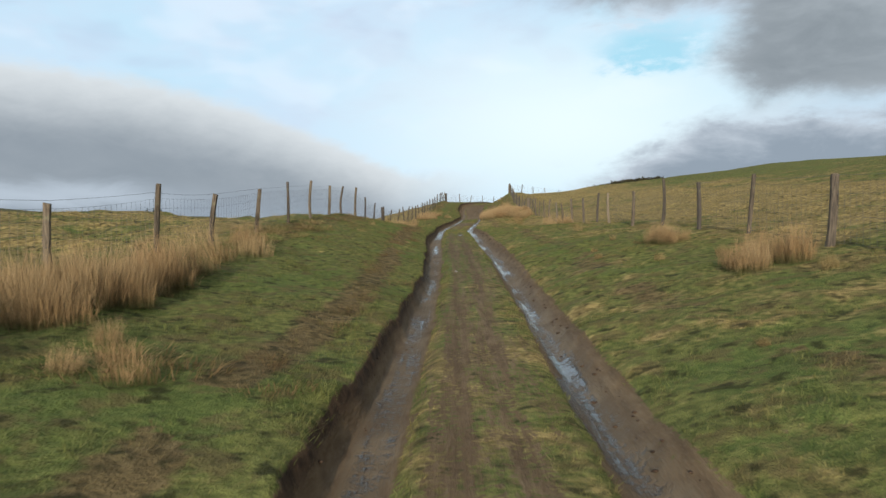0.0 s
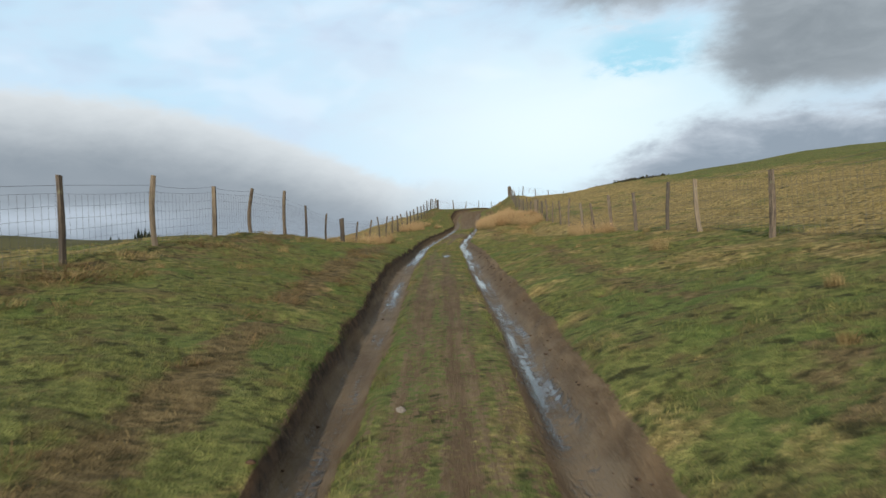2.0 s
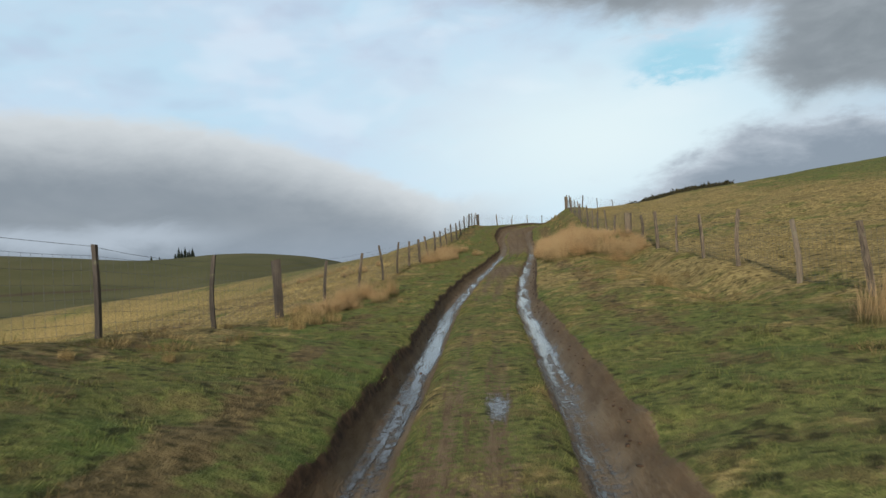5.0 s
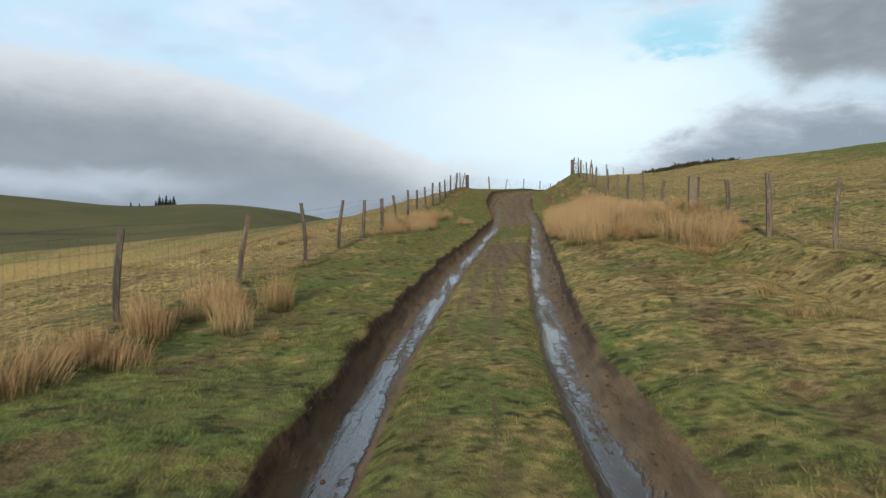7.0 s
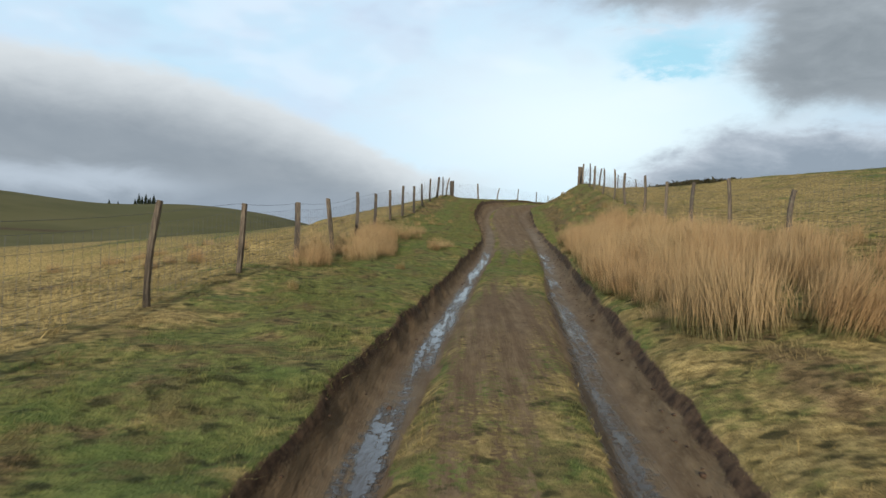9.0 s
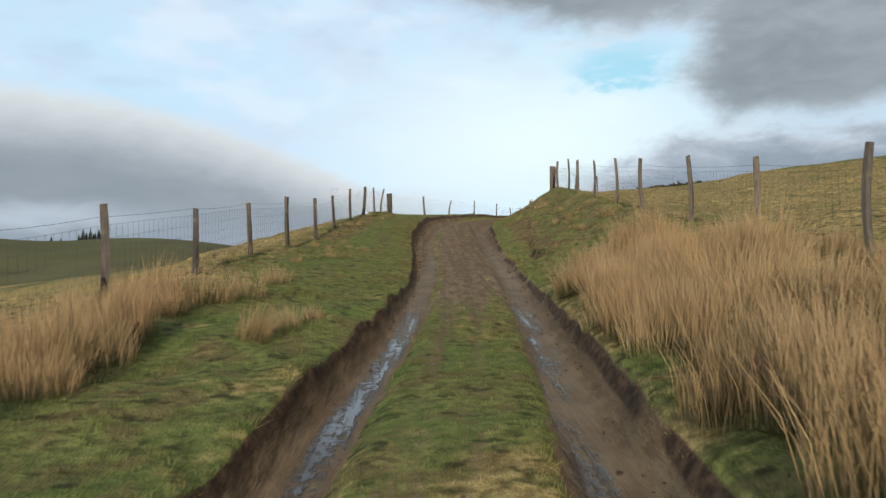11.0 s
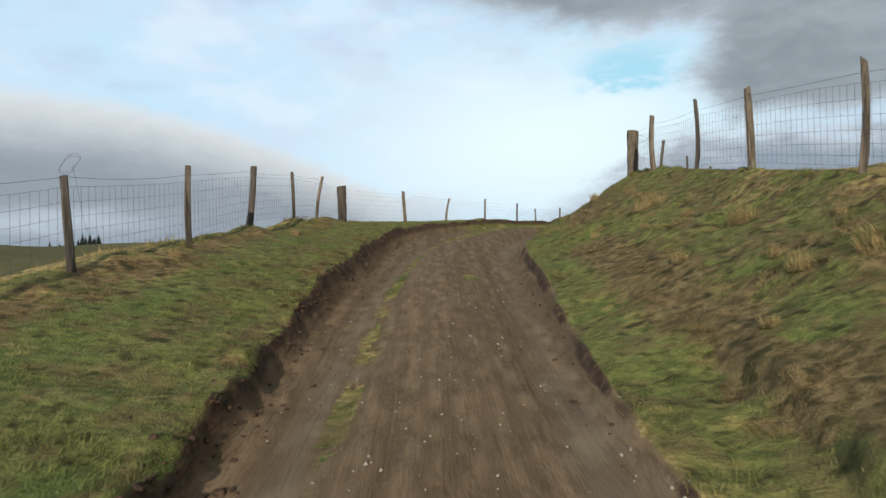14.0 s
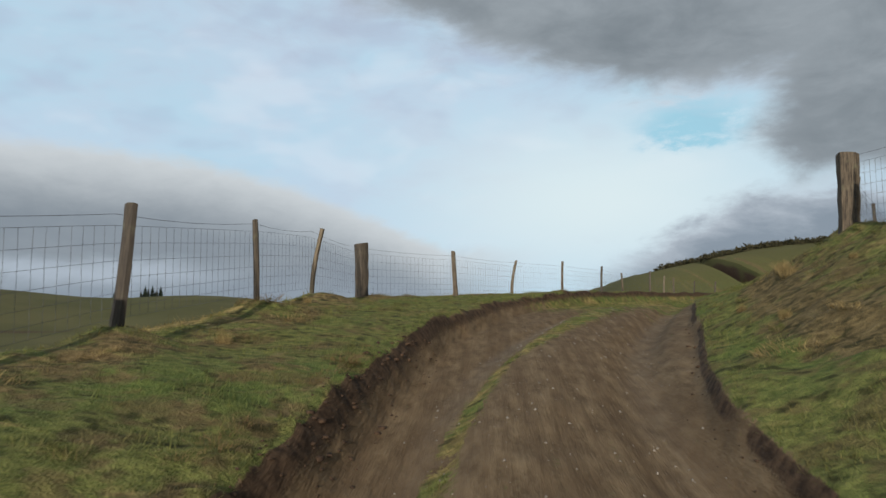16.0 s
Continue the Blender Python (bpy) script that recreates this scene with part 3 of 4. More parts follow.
def sward_material():
    """Blades of grass in the colours of the turf that they grow from."""
    m, t, b = material("sward", 0.75)
    geo = t.nodes.new("ShaderNodeNewGeometry")
    rnd = Ex(t, geo.outputs["Random Per Island"])
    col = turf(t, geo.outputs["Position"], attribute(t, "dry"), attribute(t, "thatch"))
    col = blend(t, rnd.step(0.75, 1.0) * 0.5, col, (0.20, 0.175, 0.07))
    col = blend(t, (rnd * 7.3).op("FRACT", 0.0).step(0.6, 1.0) * 0.45, col, (0.045, 0.055, 0.016))
    t.links.new(col.sock, b.inputs["Base Color"])
    b.inputs["Specular IOR Level"].default_value = 0.2
    tr = t.nodes.new("ShaderNodeBsdfTranslucent")
    t.links.new(col.sock, tr.inputs["Color"])
    mix = t.nodes.new("ShaderNodeMixShader")
    mix.inputs[0].default_value = 0.25
    t.links.new(b.outputs[0], mix.inputs[1])
    t.links.new(tr.outputs[0], mix.inputs[2])
    t.links.new(mix.outputs[0], t.nodes["Material Output"].inputs[0])
    return m


def wood_material(name, k=1.0):
    m, t, b = material(name, 0.85)
    tc = t.nodes.new("ShaderNodeTexCoord")
    mp = t.nodes.new("ShaderNodeMapping")
    mp.inputs["Scale"].default_value = (1.0, 1.0, 0.08)
    t.links.new(tc.outputs["Object"], mp.inputs[0])
    rnd = Ex(t, t.nodes.new("ShaderNodeObjectInfo").outputs["Random"])
    grain, stain = noise_of(t, mp.outputs[0], 60.0, 4), noise_of(t, tc.outputs["Object"], 4.0, 3)
    col = blend(t, grain.step(0.3, 0.7), (0.045 * k, 0.035 * k, 0.027 * k), (0.155 * k, 0.12 * k, 0.085 * k))
    col = blend(t, (rnd * 3.7).op("FRACT", 0.0).step(0.25, 0.9) * 0.75, col, (0.055, 0.047, 0.042))
    col = blend(t, rnd.step(0.75, 0.9) * (0.28 * k), col, (0.26, 0.205, 0.14))
    col = blend(t, stain.step(0.55, 0.75) * 0.6, col, (0.20, 0.21, 0.12))
    t.links.new(col.sock, b.inputs["Base Color"])
    bump(t, b, grain, 0.6, 0.01)
    return m


def plain_material(name, lo, hi, scale, rough_value=0.9, metal=0.0):
    m, t, b = material(name, rough_value)
    tc = t.nodes.new("ShaderNodeTexCoord")
    n = noise_of(t, tc.outputs["Object"], scale, 4)
    t.links.new(blend(t, n.step(0.3, 0.7), lo, hi).sock, b.inputs["Base Color"])
    b.inputs["Metallic"].default_value = metal
    bump(t, b, n, 0.5, 0.02)
    return m


GROUND = ground_material()
WOOD = wood_material("weathered_wood")
OLD_WOOD = wood_material("old_dark_wood", 0.85)
WIRE = plain_material("galvanised_wire", (0.06, 0.06, 0.06), (0.12, 0.12, 0.12), 30.0, 0.7, 0.3)
TUFT_STRAW = blade_material("tuft_straw", (0.15, 0.105, 0.042), (0.44, 0.325, 0.145), None, (0.12, 0.085, 0.038), 0.2, True)
TUFT_BROWN = blade_material("tuft_brown", (0.085, 0.052, 0.024), (0.27, 0.18, 0.085), None, (0.11, 0.10, 0.03), 0.25, True)
TUFT_GREEN = blade_material("tuft_green", (0.050, 0.062, 0.016), (0.19, 0.185, 0.052), None, (0.235, 0.185, 0.08), 0.25, True)
SWARD = sward_material()
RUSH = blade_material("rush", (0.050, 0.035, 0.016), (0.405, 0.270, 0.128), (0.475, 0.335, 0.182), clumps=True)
NEEDLES = plain_material("dark_needles", (0.010, 0.016, 0.010), (0.022, 0.032, 0.016), 3.0)
BARK = plain_material("bark", (0.05, 0.035, 0.025), (0.10, 0.07, 0.05), 8.0)
GORSE = plain_material("gorse", (0.020, 0.022, 0.010), (0.055, 0.045, 0.022), 2.0)
STONE = plain_material("stone", (0.13, 0.11, 0.09), (0.30, 0.26, 0.22), 12.0)
CLOD = plain_material("clod_of_earth", (0.026, 0.016, 0.011), (0.085, 0.050, 0.030), 20.0)
WATER, _t, _b = material("muddy_water", 0.03)
_b.inputs["Base Color"].default_value = (0.05, 0.04, 0.03, 1)
_b.inputs["Specular IOR Level"].default_value = 0.5
_tc = _t.nodes.new("ShaderNodeTexCoord")
bump(_t, _b, noise_of(_t, _tc.outputs["Object"], 7.0, 2), 0.08, 0.02)


# ---- meshes ----
def mesh_of(name, verts, faces, mat, smooth=False):
    me = bpy.data.meshes.new(name)
    verts, faces = np.asarray(verts, np.float32), np.asarray(faces, np.int32)
    n = faces.shape[1]
    me.vertices.add(len(verts))
    me.vertices.foreach_set("co", verts.ravel())
    me.loops.add(faces.size)
    me.loops.foreach_set("vertex_index", faces.ravel())
    me.polygons.add(len(faces))
    me.polygons.foreach_set("loop_start", np.arange(0, faces.size, n, dtype=np.int32))
    if smooth:
        me.polygons.foreach_set("use_smooth", np.ones(len(faces), bool))
    me.update(calc_edges=True)
    me.materials.append(mat)
    return me


def give(me, name, values):
    me.attributes.new(name, "FLOAT", "POINT").data.foreach_set("value", np.asarray(values, np.float32).ravel())


def part(name, me, parent, label=""):
    ob = new(name, me)
    ob.parent = parent
    return tagged(ob, label)


def steps(*legs):
    """Places along a line: (start, end, gap) after one another."""
    out = [np.arange(a, b, g) for a, b, g in legs]
    return np.concatenate(out + [[legs[-1][1]]])


def build_ground():
    us = steps((-1000, -300, 50), (-300, -100, 14), (-100, -40, 4), (-40, -22, 1.2), (-22, -12, 0.55), (-12, -4.5, 0.28), (-4.5, -2.0, 0.1), (-2.0, -0.95, 0.032), (-0.95, 0.95, 0.06), (0.95, 2.3, 0.036),
               (2.3, 4.5, 0.1), (4.5, 12, 0.28), (12, 24, 0.6), (24, 45, 1.5), (45, 140, 4), (140, 400, 14), (400, 1000, 50))
    ys = steps((-120, -20, 5), (-20, -2, 0.5), (-2, 104, 0.11), (104, 125, 0.4), (125, 330, 3.0), (330, 430, 4.0), (430, 1000, 18))
    u, y = np.meshgrid(us, ys)
    x = u + track_x(y) * np.exp(-(np.maximum(np.abs(u) - 30, 0) / 60) ** 2)
    z, mud, wet, bare, dry = land(x, y)
    ny, nu = x.shape
    i = np.arange(ny * nu).reshape(ny, nu)
    faces = np.stack([i[:-1, :-1], i[:-1, 1:], i[1:, 1:], i[1:, :-1]], -1).reshape(-1, 4)
    me = mesh_of("ground", np.stack([x, y, z], -1).reshape(-1, 3), faces, GROUND, True)
    give(me, "thatch", thatch_at(x, y))
    give(me, "rut", ramp(np.abs(np.abs(x - track_x(y)) - 0.87), 0.34, 0.05) * (1 - 0.5 * ramp(y, 78, 84)))
    # grows with distance: where the cloud-shaded hill colour replaces the turf
    give(me, "far_shade", ramp(np.hypot(x, y - 40), 100, 190))
    for n, v in (("mud", mud), ("wet", wet), ("bare", np.maximum(bare, 0.62 * peat_at(x, y))), ("dry", dry)):
        give(me, n, v)
    return tagged(new("ground", me), "rutted muddy farm track between rough green and straw-coloured pasture", "ground", kind="structure")


def z_at(x, y):
    return float(land(np.array([x]), np.array([y]))[0][0])


build_ground()


# ---- fences ----
def post_mesh(seed, width, height, sides=7, bend=0.03, taper=0.85):
    r = np.random.RandomState(seed)
    rings, verts = 7, []
    radii = 1 + 0.13 * r.randn(sides)
    bx, by = r.randn(2) * bend
    top_tilt = r.randn() * 0.02
    for k in range(rings):
        f = k / (rings - 1)
        z = -0.25 + f * (height + 0.25)
        w = width / 2 * (1 + (taper - 1) * f) * (1 + 0.05 * r.randn())
        cx, cy = bx * math.sin(f * 3.0), by * math.sin(f * 3.0 + 0.4)
        for a in range(sides):
            an = 2 * math.pi * a / sides
            verts.append((cx + math.cos(an) * w * radii[a], cy + math.sin(an) * w * radii[a], z + (top_tilt * math.cos(an) if k == rings - 1 else 0)))
    faces = [[k * sides + a, k * sides + (a + 1) % sides, (k + 1) * sides + (a + 1) % sides, (k + 1) * sides + a] for k in range(rings - 1) for a in range(sides)]
    me = bpy.data.meshes.new("post")
    me.from_pydata(verts, [], faces + [[(rings - 1) * sides + a for a in range(sides)]])
    me.materials.append(WOOD)
    me.update()
    return me


POSTS = [post_mesh(s, 0.095 + 0.012 * (s % 3), 1.12 + 0.05 * ((s * 7) % 4) - 0.05, 5 + s % 3, 0.018 + 0.014 * (s % 4)) for s in range(10)]
STRAINERS = [post_mesh(40 + s, 0.225, 1.06, 9, 0.012, 0.96) for s in range(3)]
for _me in STRAINERS:
    _me.materials[0] = OLD_WOOD


def wires(name, runs, parent, radius=0.0016, label=""):
    """Thin three-sided wires, each run a list of points, in one mesh."""
    verts, faces = [], []
    for run in runs:
        run = np.asarray(run, float)
        base = len(verts)
        along = np.gradient(run, axis=0)
        along /= np.linalg.norm(along, axis=1, keepdims=True) + 1e-9
        side = np.cross(along, (0.31, 0.2, 0.93) if abs(along[0][2]) < 0.8 else (1.0, 0.2, 0.0))
        side /= np.linalg.norm(side, axis=1, keepdims=True) + 1e-9
        other = np.cross(along, side)
        for p, a, b in zip(run, side, other):
            for k in range(3):
                an = 2.0944 * k
                verts.append(p + radius * (math.cos(an) * a + math.sin(an) * b))
        for j in range(len(run) - 1):
            for k in range(3):
                faces.append((base + 3 * j + k, base + 3 * j + (k + 1) % 3, base + 3 * j + 3 + (k + 1) % 3, base + 3 * j + 3 + k))
    return part(name, mesh_of(name, verts, faces, WIRE), parent, label)


def build_fence(name, spots, label, heavy=(), side=1.0, seed=0, net=True, leans={}, tall={}, stout={}):
    """A post-and-wire fence along spots (x, y): posts, sheep netting and a strand above it."""
    r = np.random.RandomState(seed)
    fence = tagged(new(name), label, "fence")
    ground = [z_at(x, y) for x, y in spots]
    fence.location = (*spots[0], ground[0])
    inv = Matrix.Translation(-fence.location)
    tops = []
    for k, ((x, y), g) in enumerate(zip(spots, ground)):
        big = k in heavy
        me = STRAINERS[k % 3] if big else POSTS[r.randint(len(POSTS))]
        p = part("strainer_post" if big else "post", me, fence, "stout weathered strainer post" if big else "")
        lean = r.randn(2) * (1.0 if big else 2.2)
        lean[1] = leans.get(k, lean[1])
        wide = stout.get(k, 1.3 if big else 1.0)
        stretch = tall[k] / me.vertices[len(me.vertices) - 1].co.z if k in tall else 1.0
        p.matrix_local = inv @ pose(x, y, g, lean[0], lean[1], 0) @ pose(0, 0, 0, 0, 0, r.uniform(0, 360)) @ Matrix.Diagonal((wide, wide, stretch, 1))
        tops.append(np.array((x, y, g)))
    strand, rows, drops = [], [[] for _ in range(7)], []
    heights = (0.06, 0.17, 0.30, 0.45, 0.61, 0.78, 0.95)
    for a, b in zip(tops[:-1], tops[1:]):
        length = np.linalg.norm(b[:2] - a[:2])
        n = max(2, int(length / 0.16))
        off = np.array((b[1] - a[1], a[0] - b[0], 0)) / length * 0.05 * side
        sag, warp = r.uniform(0.0, 0.05), r.uniform(-0.03, 0.03, 3)
        line = [a + (b - a) * f + off for f in np.linspace(0, 1, n + 1)]
        bow = [4 * f * (1 - f) for f in np.linspace(0, 1, n + 1)]
        for p, w in zip(line[:: max(1, n // 4)], bow[:: max(1, n // 4)]):
            strand.append(p + np.array((0, 0, 1.06 - sag * w)))
        if net:
            for h, row in zip(heights, rows):
                for p, w in zip(line, bow):
                    row.append(p + np.array((0, 0, h * (1 - 0.05 * sag * 8 * w) + warp[0] * w * h)))
            for f, (p, w) in enumerate(zip(line[:-1], bow[:-1])):
                j = r.randn(4) * 0.018
                drops.append([p + np.array((off[0] * j[q] * 4, 0.6 * j[q], h * (1 - 0.4 * sag * w) + warp[0] * w * h)) for q, h in enumerate((0.06, 0.34, 0.65, 0.95))])
    offset = np.array(fence.location)
    wires("top_wire", [[p - offset for p in strand]], fence, 0.0028, "single plain wire strand")
    if net:
        wires("netting", [[p - offset for p in row] for row in rows] + [[p - offset for p in d] for d in drops], fence, 0.0021, "grey galvanised sheep netting")
    return fence


def along(line, ys):
    return [(float(line(y)), y) for y in ys]


left_y = (3.8, 6.7, 9.7, 12.8, 15.4, 18.3, 21.3, 24.3, 27.1, 29.9, 32.9, 35.45, 38.75, 41.75, 45.35, 49.0, 52.8, 56.1, 59.0, 62.3, 65.3, 68.05, 71.2, 74.3, 77.5, 80.9, 83.9, 87.3, 90.2, 93.6, 96.2, 99.5)
right_y = (2.0, 5.0, 8.0, 11.1, 14.1, 16.95, 20.05, 23.15, 26.45, 28.8, 31.8, 35.0, 37.9, 40.5, 43.5, 46.4, 49.0, 51.95, 54.7, 57.3, 60.8, 64.3, 67.0, 70.1, 73.4, 76.6, 80.0, 83.35, 86.4, 89.2, 92.25, 94.7)
over_brow = [(1.69, 102.9), (3.35, 106.4), (5.1, 109.2), (7.0, 112.6), (8.4, 116.3), (10.4, 120.0), (11.9, 123.5), (13.3, 127.0), (15.3, 130.5), (17.7, 134.0)]
over_hilltop = [(9.8, 98.4), (11.6, 101.3), (13.6, 104.4), (16.0, 107.5), (18.5, 110.6)]
left_fence = build_fence("fence", along(fence_l, left_y) + over_brow, "weathered wooden posts with sheep netting running on over the brow", {13, 31}, -1.0, 3,
            leans={2: -4.0, 4: 3.0, 5: 4.0, 9: -2.0, 12: 1.5, 13: 0.0, 15: 8.0, 27: -1.0, 28: 6.0, 30: 7.0},
            tall={2: 1.04, 6: 1.2, 10: 1.26, 12: 1.15, 13: 1.15, 14: 1.02, 25: 1.2, 27: 1.21, 28: 1.16, 29: 1.1, 30: 1.11, 31: 1.14}, stout={13: 0.85})
build_fence("fence", along(fence_r, right_y[:-1]) + [(7.84, 94.6)] + over_hilltop, "leaning weathered posts with sheep netting on a grassy bank", {19, 31}, 1.0, 9, tall={6: 1.25, 10: 1.06, 16: 1.02, 18: 0.86, 19: 0.84, 20: 0.84, 21: 1.34, 22: 1.24, 23: 1.2, 24: 1.3, 26: 1.28, 27: 1.19, 28: 1.2, 29: 1.24, 30: 1.22, 31: 1.07})
# a loose coil of old wire twisted round the head of one post
head = np.array((float(fence_l(83.9)), 83.9, z_at(float(fence_l(83.9)), 83.9) + 1.12)) - np.array(left_fence.location)
coil = [head + np.array((0.11 * math.cos(a) + 0.01 * math.sin(3 * a), 0.04 * math.sin(a), 0.09 + (0.085 + 0.004 * a) * math.sin(a + 0.4))) for a in np.linspace(-1.2, 11.5, 60)]
tail = [head + np.array((0.04 + 0.16 * f, -0.03, 0.05 - 0.75 * f + 0.03 * math.sin(7 * f))) for f in np.linspace(0, 1, 14)]
wires("wire_coil", [coil, tail], left_fence, 0.002, "loose coil of old wire")


# ---- grass, rushes and small growth ----
def rng(seed):
    return np.random.RandomState(seed)


def blades(name, count, seed, region, mat, heights, width, keep, lean=0.45, label=""):
    """Single blades of grass over a stretch of ground, joined in one mesh. keep(x, y, data, random) says which of them grow."""
    r = rng(seed)
    y = r.uniform(region[2], region[3], count)
    x = track_x(y) + r.uniform(region[0], region[1], count)
    z, mud, wet, bare, dry = land(x, y)
    ok = keep(x, y, mud, bare, dry, r.uniform(0, 1, count))
    x, y, z = x[ok], y[ok], z[ok]
    n = len(x)
    h = r.uniform(heights[0], heights[1], n) * (0.75 + 0.6 * np.clip(rough(x, y, 0.6, 2, 51), -0.6, 1))
    h = h * (0.55 + 0.95 * np.clip(rough(x, y, 0.24, 2, 56) + 0.3, 0, 1))
    an, tilt = r.uniform(0, 2 * np.pi, n), r.uniform(0.1, lean, n)
    to = 6.3 * rough(x, y, 0.7, 2, 57) + 2.6 * r.randn(n)              # combed by the wind, tuft by tuft
    w = width * r.uniform(0.6, 1.4, n)
    side = np.stack([np.cos(an) * w, np.sin(an) * w, 0 * w], -1)
    base = np.stack([x, y, z - 0.01], -1)
    tip = base + np.stack([np.cos(to) * h * tilt + 0.12 * h, np.sin(to) * h * tilt, h * (1 - 0.3 * tilt)], -1)
    me = mesh_of(name, np.stack([base - side, base + side, tip], 1).reshape(-1, 3), np.arange(n * 3).reshape(-1, 3), mat)
    give(me, "dry", np.repeat(dry[ok], 3))
    give(me, "thatch", np.repeat(thatch_at(x, y), 3))
    return tagged(new(name, me), label, "grass", kind="stuff")


def on_verge(x, y, mud, bare, dry, q):
    thin = 0.55 + 0.6 * rough(x, y, 0.7, 2, 52)
    return (mud < 0.35) & (bare < 0.5) & (dry < 0.62 + 0.25 * (q - 0.5)) & (q < thin + 0.35 - 0.75 * thatch_at(x, y)) & (x > fence_l(y) - 0.6) & (x < fence_r(y) + 0.6)


def on_dry(x, y, mud, bare, dry, q):
    return (mud < 0.45) & (bare < 0.6) & (q < (0.08 + 0.7 * dry) * (0.5 + 1.0 * np.clip(rough(x, y, 0.3, 2, 58) + 0.5, 0, 1)))


blades("grass", 1050000, 61, (-6.3, 6.6, -1.0, 62.0), SWARD, (0.03, 0.075), 0.0042, on_verge, 1.3, "short green pasture grass on the verges")
blades("grass", 720000, 62, (-5.5, 6.6, 62.0, 106.0), SWARD, (0.03, 0.08), 0.0042, on_verge, 1.3, "short green pasture grass beside the upper track")
blades("withered_grass", 480000, 67, (-6.5, 6.5, -1.0, 104.0), SWARD, (0.03, 0.09), 0.0042, lambda x, y, m, b, d, q: (m < 0.45) & (b < 0.6) & (q < 1.5 * (thatch_at(x, y) - 0.08) * np.clip(0.6 + rough(x, y, 0.45, 3, 71), 0, 1.2)), 1.4, "withered brown grass matted on the verges and the bank")
blades("dry_grass", 330000, 63, (-8.0, 8.0, -1.0, 106.0), SWARD, (0.03, 0.10), 0.004, on_dry, 1.5, "straw-coloured tufts among the verge grass")
def on_edge(x, y, mud, bare, dry, q):
    u = x - track_x(y)
    return ((np.abs(-u - edge_l(y) - 0.01) < 0.09) | (np.abs(u - edge_r(y) + 0.07) < 0.07)) & (rough(0 * x, y, 0.5, 2, 55) > -0.35)


blades("overhanging_grass", 330000, 66, (-2.6, 2.0, -1.0, 100.0), SWARD, (0.04, 0.10), 0.003, on_edge, 2.2, "dead grass hanging over the cut banks")
blades("field_grass", 380000, 64, (-26.0, -2.0, 2.0, 110.0), SWARD, (0.06, 0.2), 0.0065, lambda x, y, m, b, d, q: (x < fence_l(y)) & (q < d * (0.35 + 1.6 * rough(x, y, 0.7, 3, 53))), 1.1, "bleached tussocky grass in the falling pasture")
blades("field_grass", 300000, 65, (4.0, 30.0, 2.0, 110.0), SWARD, (0.06, 0.18), 0.0065, lambda x, y, m, b, d, q: (x > fence_r(y)) & (q < d * (0.35 + 1.6 * rough(x, y, 0.7, 3, 54))), 1.1, "bleached tussocky grass on the rising pasture")


def rush_mesh(seed, stems, radius, height, spread, mat=RUSH, width=0.0036, stray=0.7):
    """A clump of upright stems that arch outwards."""
    r = rng(seed)
    a, d = r.uniform(0, 2 * np.pi, stems), radius * np.sqrt(r.uniform(0, 1, stems))
    root = np.stack([np.cos(a) * d, np.sin(a) * d, 0 * d - 0.03], -1)
    h = height * r.uniform(0.3, 1.0, stems) ** 0.8 * (1 - 0.25 * d / radius)
    out = spread * (0.3 + d / radius) * r.uniform(0.4, 1.3, stems)
    a2 = a + r.randn(stems) * stray
    lean = np.stack([np.cos(a2) * out + 0.08, np.sin(a2) * out + 0.05, 0 * d], -1)
    an = r.uniform(0, np.pi, stems)
    side = np.stack([np.cos(an), np.sin(an), 0 * an], -1) * (width * r.uniform(0.7, 1.3, stems))[:, None]
    rows, ups = [], []
    for f, thin in ((0, 1.0), (0.55, 0.9), (1.0, 0.25)):
        p = root + lean * (h * f**1.7)[:, None] + np.stack([0 * h, 0 * h, h * f * (1 - 0.12 * f * out / spread)], -1)
        rows += [p - side * thin, p + side * thin]
        ups += [f, f]
    verts = np.stack(rows, 1).reshape(-1, 3)
    k = np.arange(stems)[:, None] * 6
    faces = np.concatenate([k + np.array([[j, j + 1, j + 3, j + 2]]) for j in (0, 2)])
    me_verts, quads = np.concatenate([verts, [(0.0, 0.0, -0.08)]]), faces.reshape(-1, 4)
    tris = np.concatenate([quads[:, (0, 1, 2)], quads[:, (0, 2, 3)], np.stack([k[:, 0], k[:, 0] + 1, np.full(stems, len(verts))], -1)])
    me = mesh_of("rush_clump", me_verts, tris, mat)
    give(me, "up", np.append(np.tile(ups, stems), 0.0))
    give(me, "shade", np.append(np.repeat(r.uniform(0, 1, stems), 6), 0.5))
    return me


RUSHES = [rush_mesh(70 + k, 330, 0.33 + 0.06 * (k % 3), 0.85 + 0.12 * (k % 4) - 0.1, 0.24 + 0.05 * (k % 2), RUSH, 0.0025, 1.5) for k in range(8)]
TUFTS = [rush_mesh(80 + k, 320, 0.13, 0.33, 0.3, TUFT_STRAW, 0.0014, 1.4) for k in range(4)]
GREEN_TUFTS = [rush_mesh(90 + k, 160, 0.16, 0.17, 0.8, TUFT_GREEN, 0.0019) for k in range(3)]


MATS = [rush_mesh(200 + k, 190, 0.2 + 0.06 * (k % 3), 0.11, 1.1, (TUFT_STRAW, TUFT_BROWN)[k % 2], 0.0018) for k in range(8)]


BACK = {}           # clumps at the back of the beds and flat tufts, grown together, by material


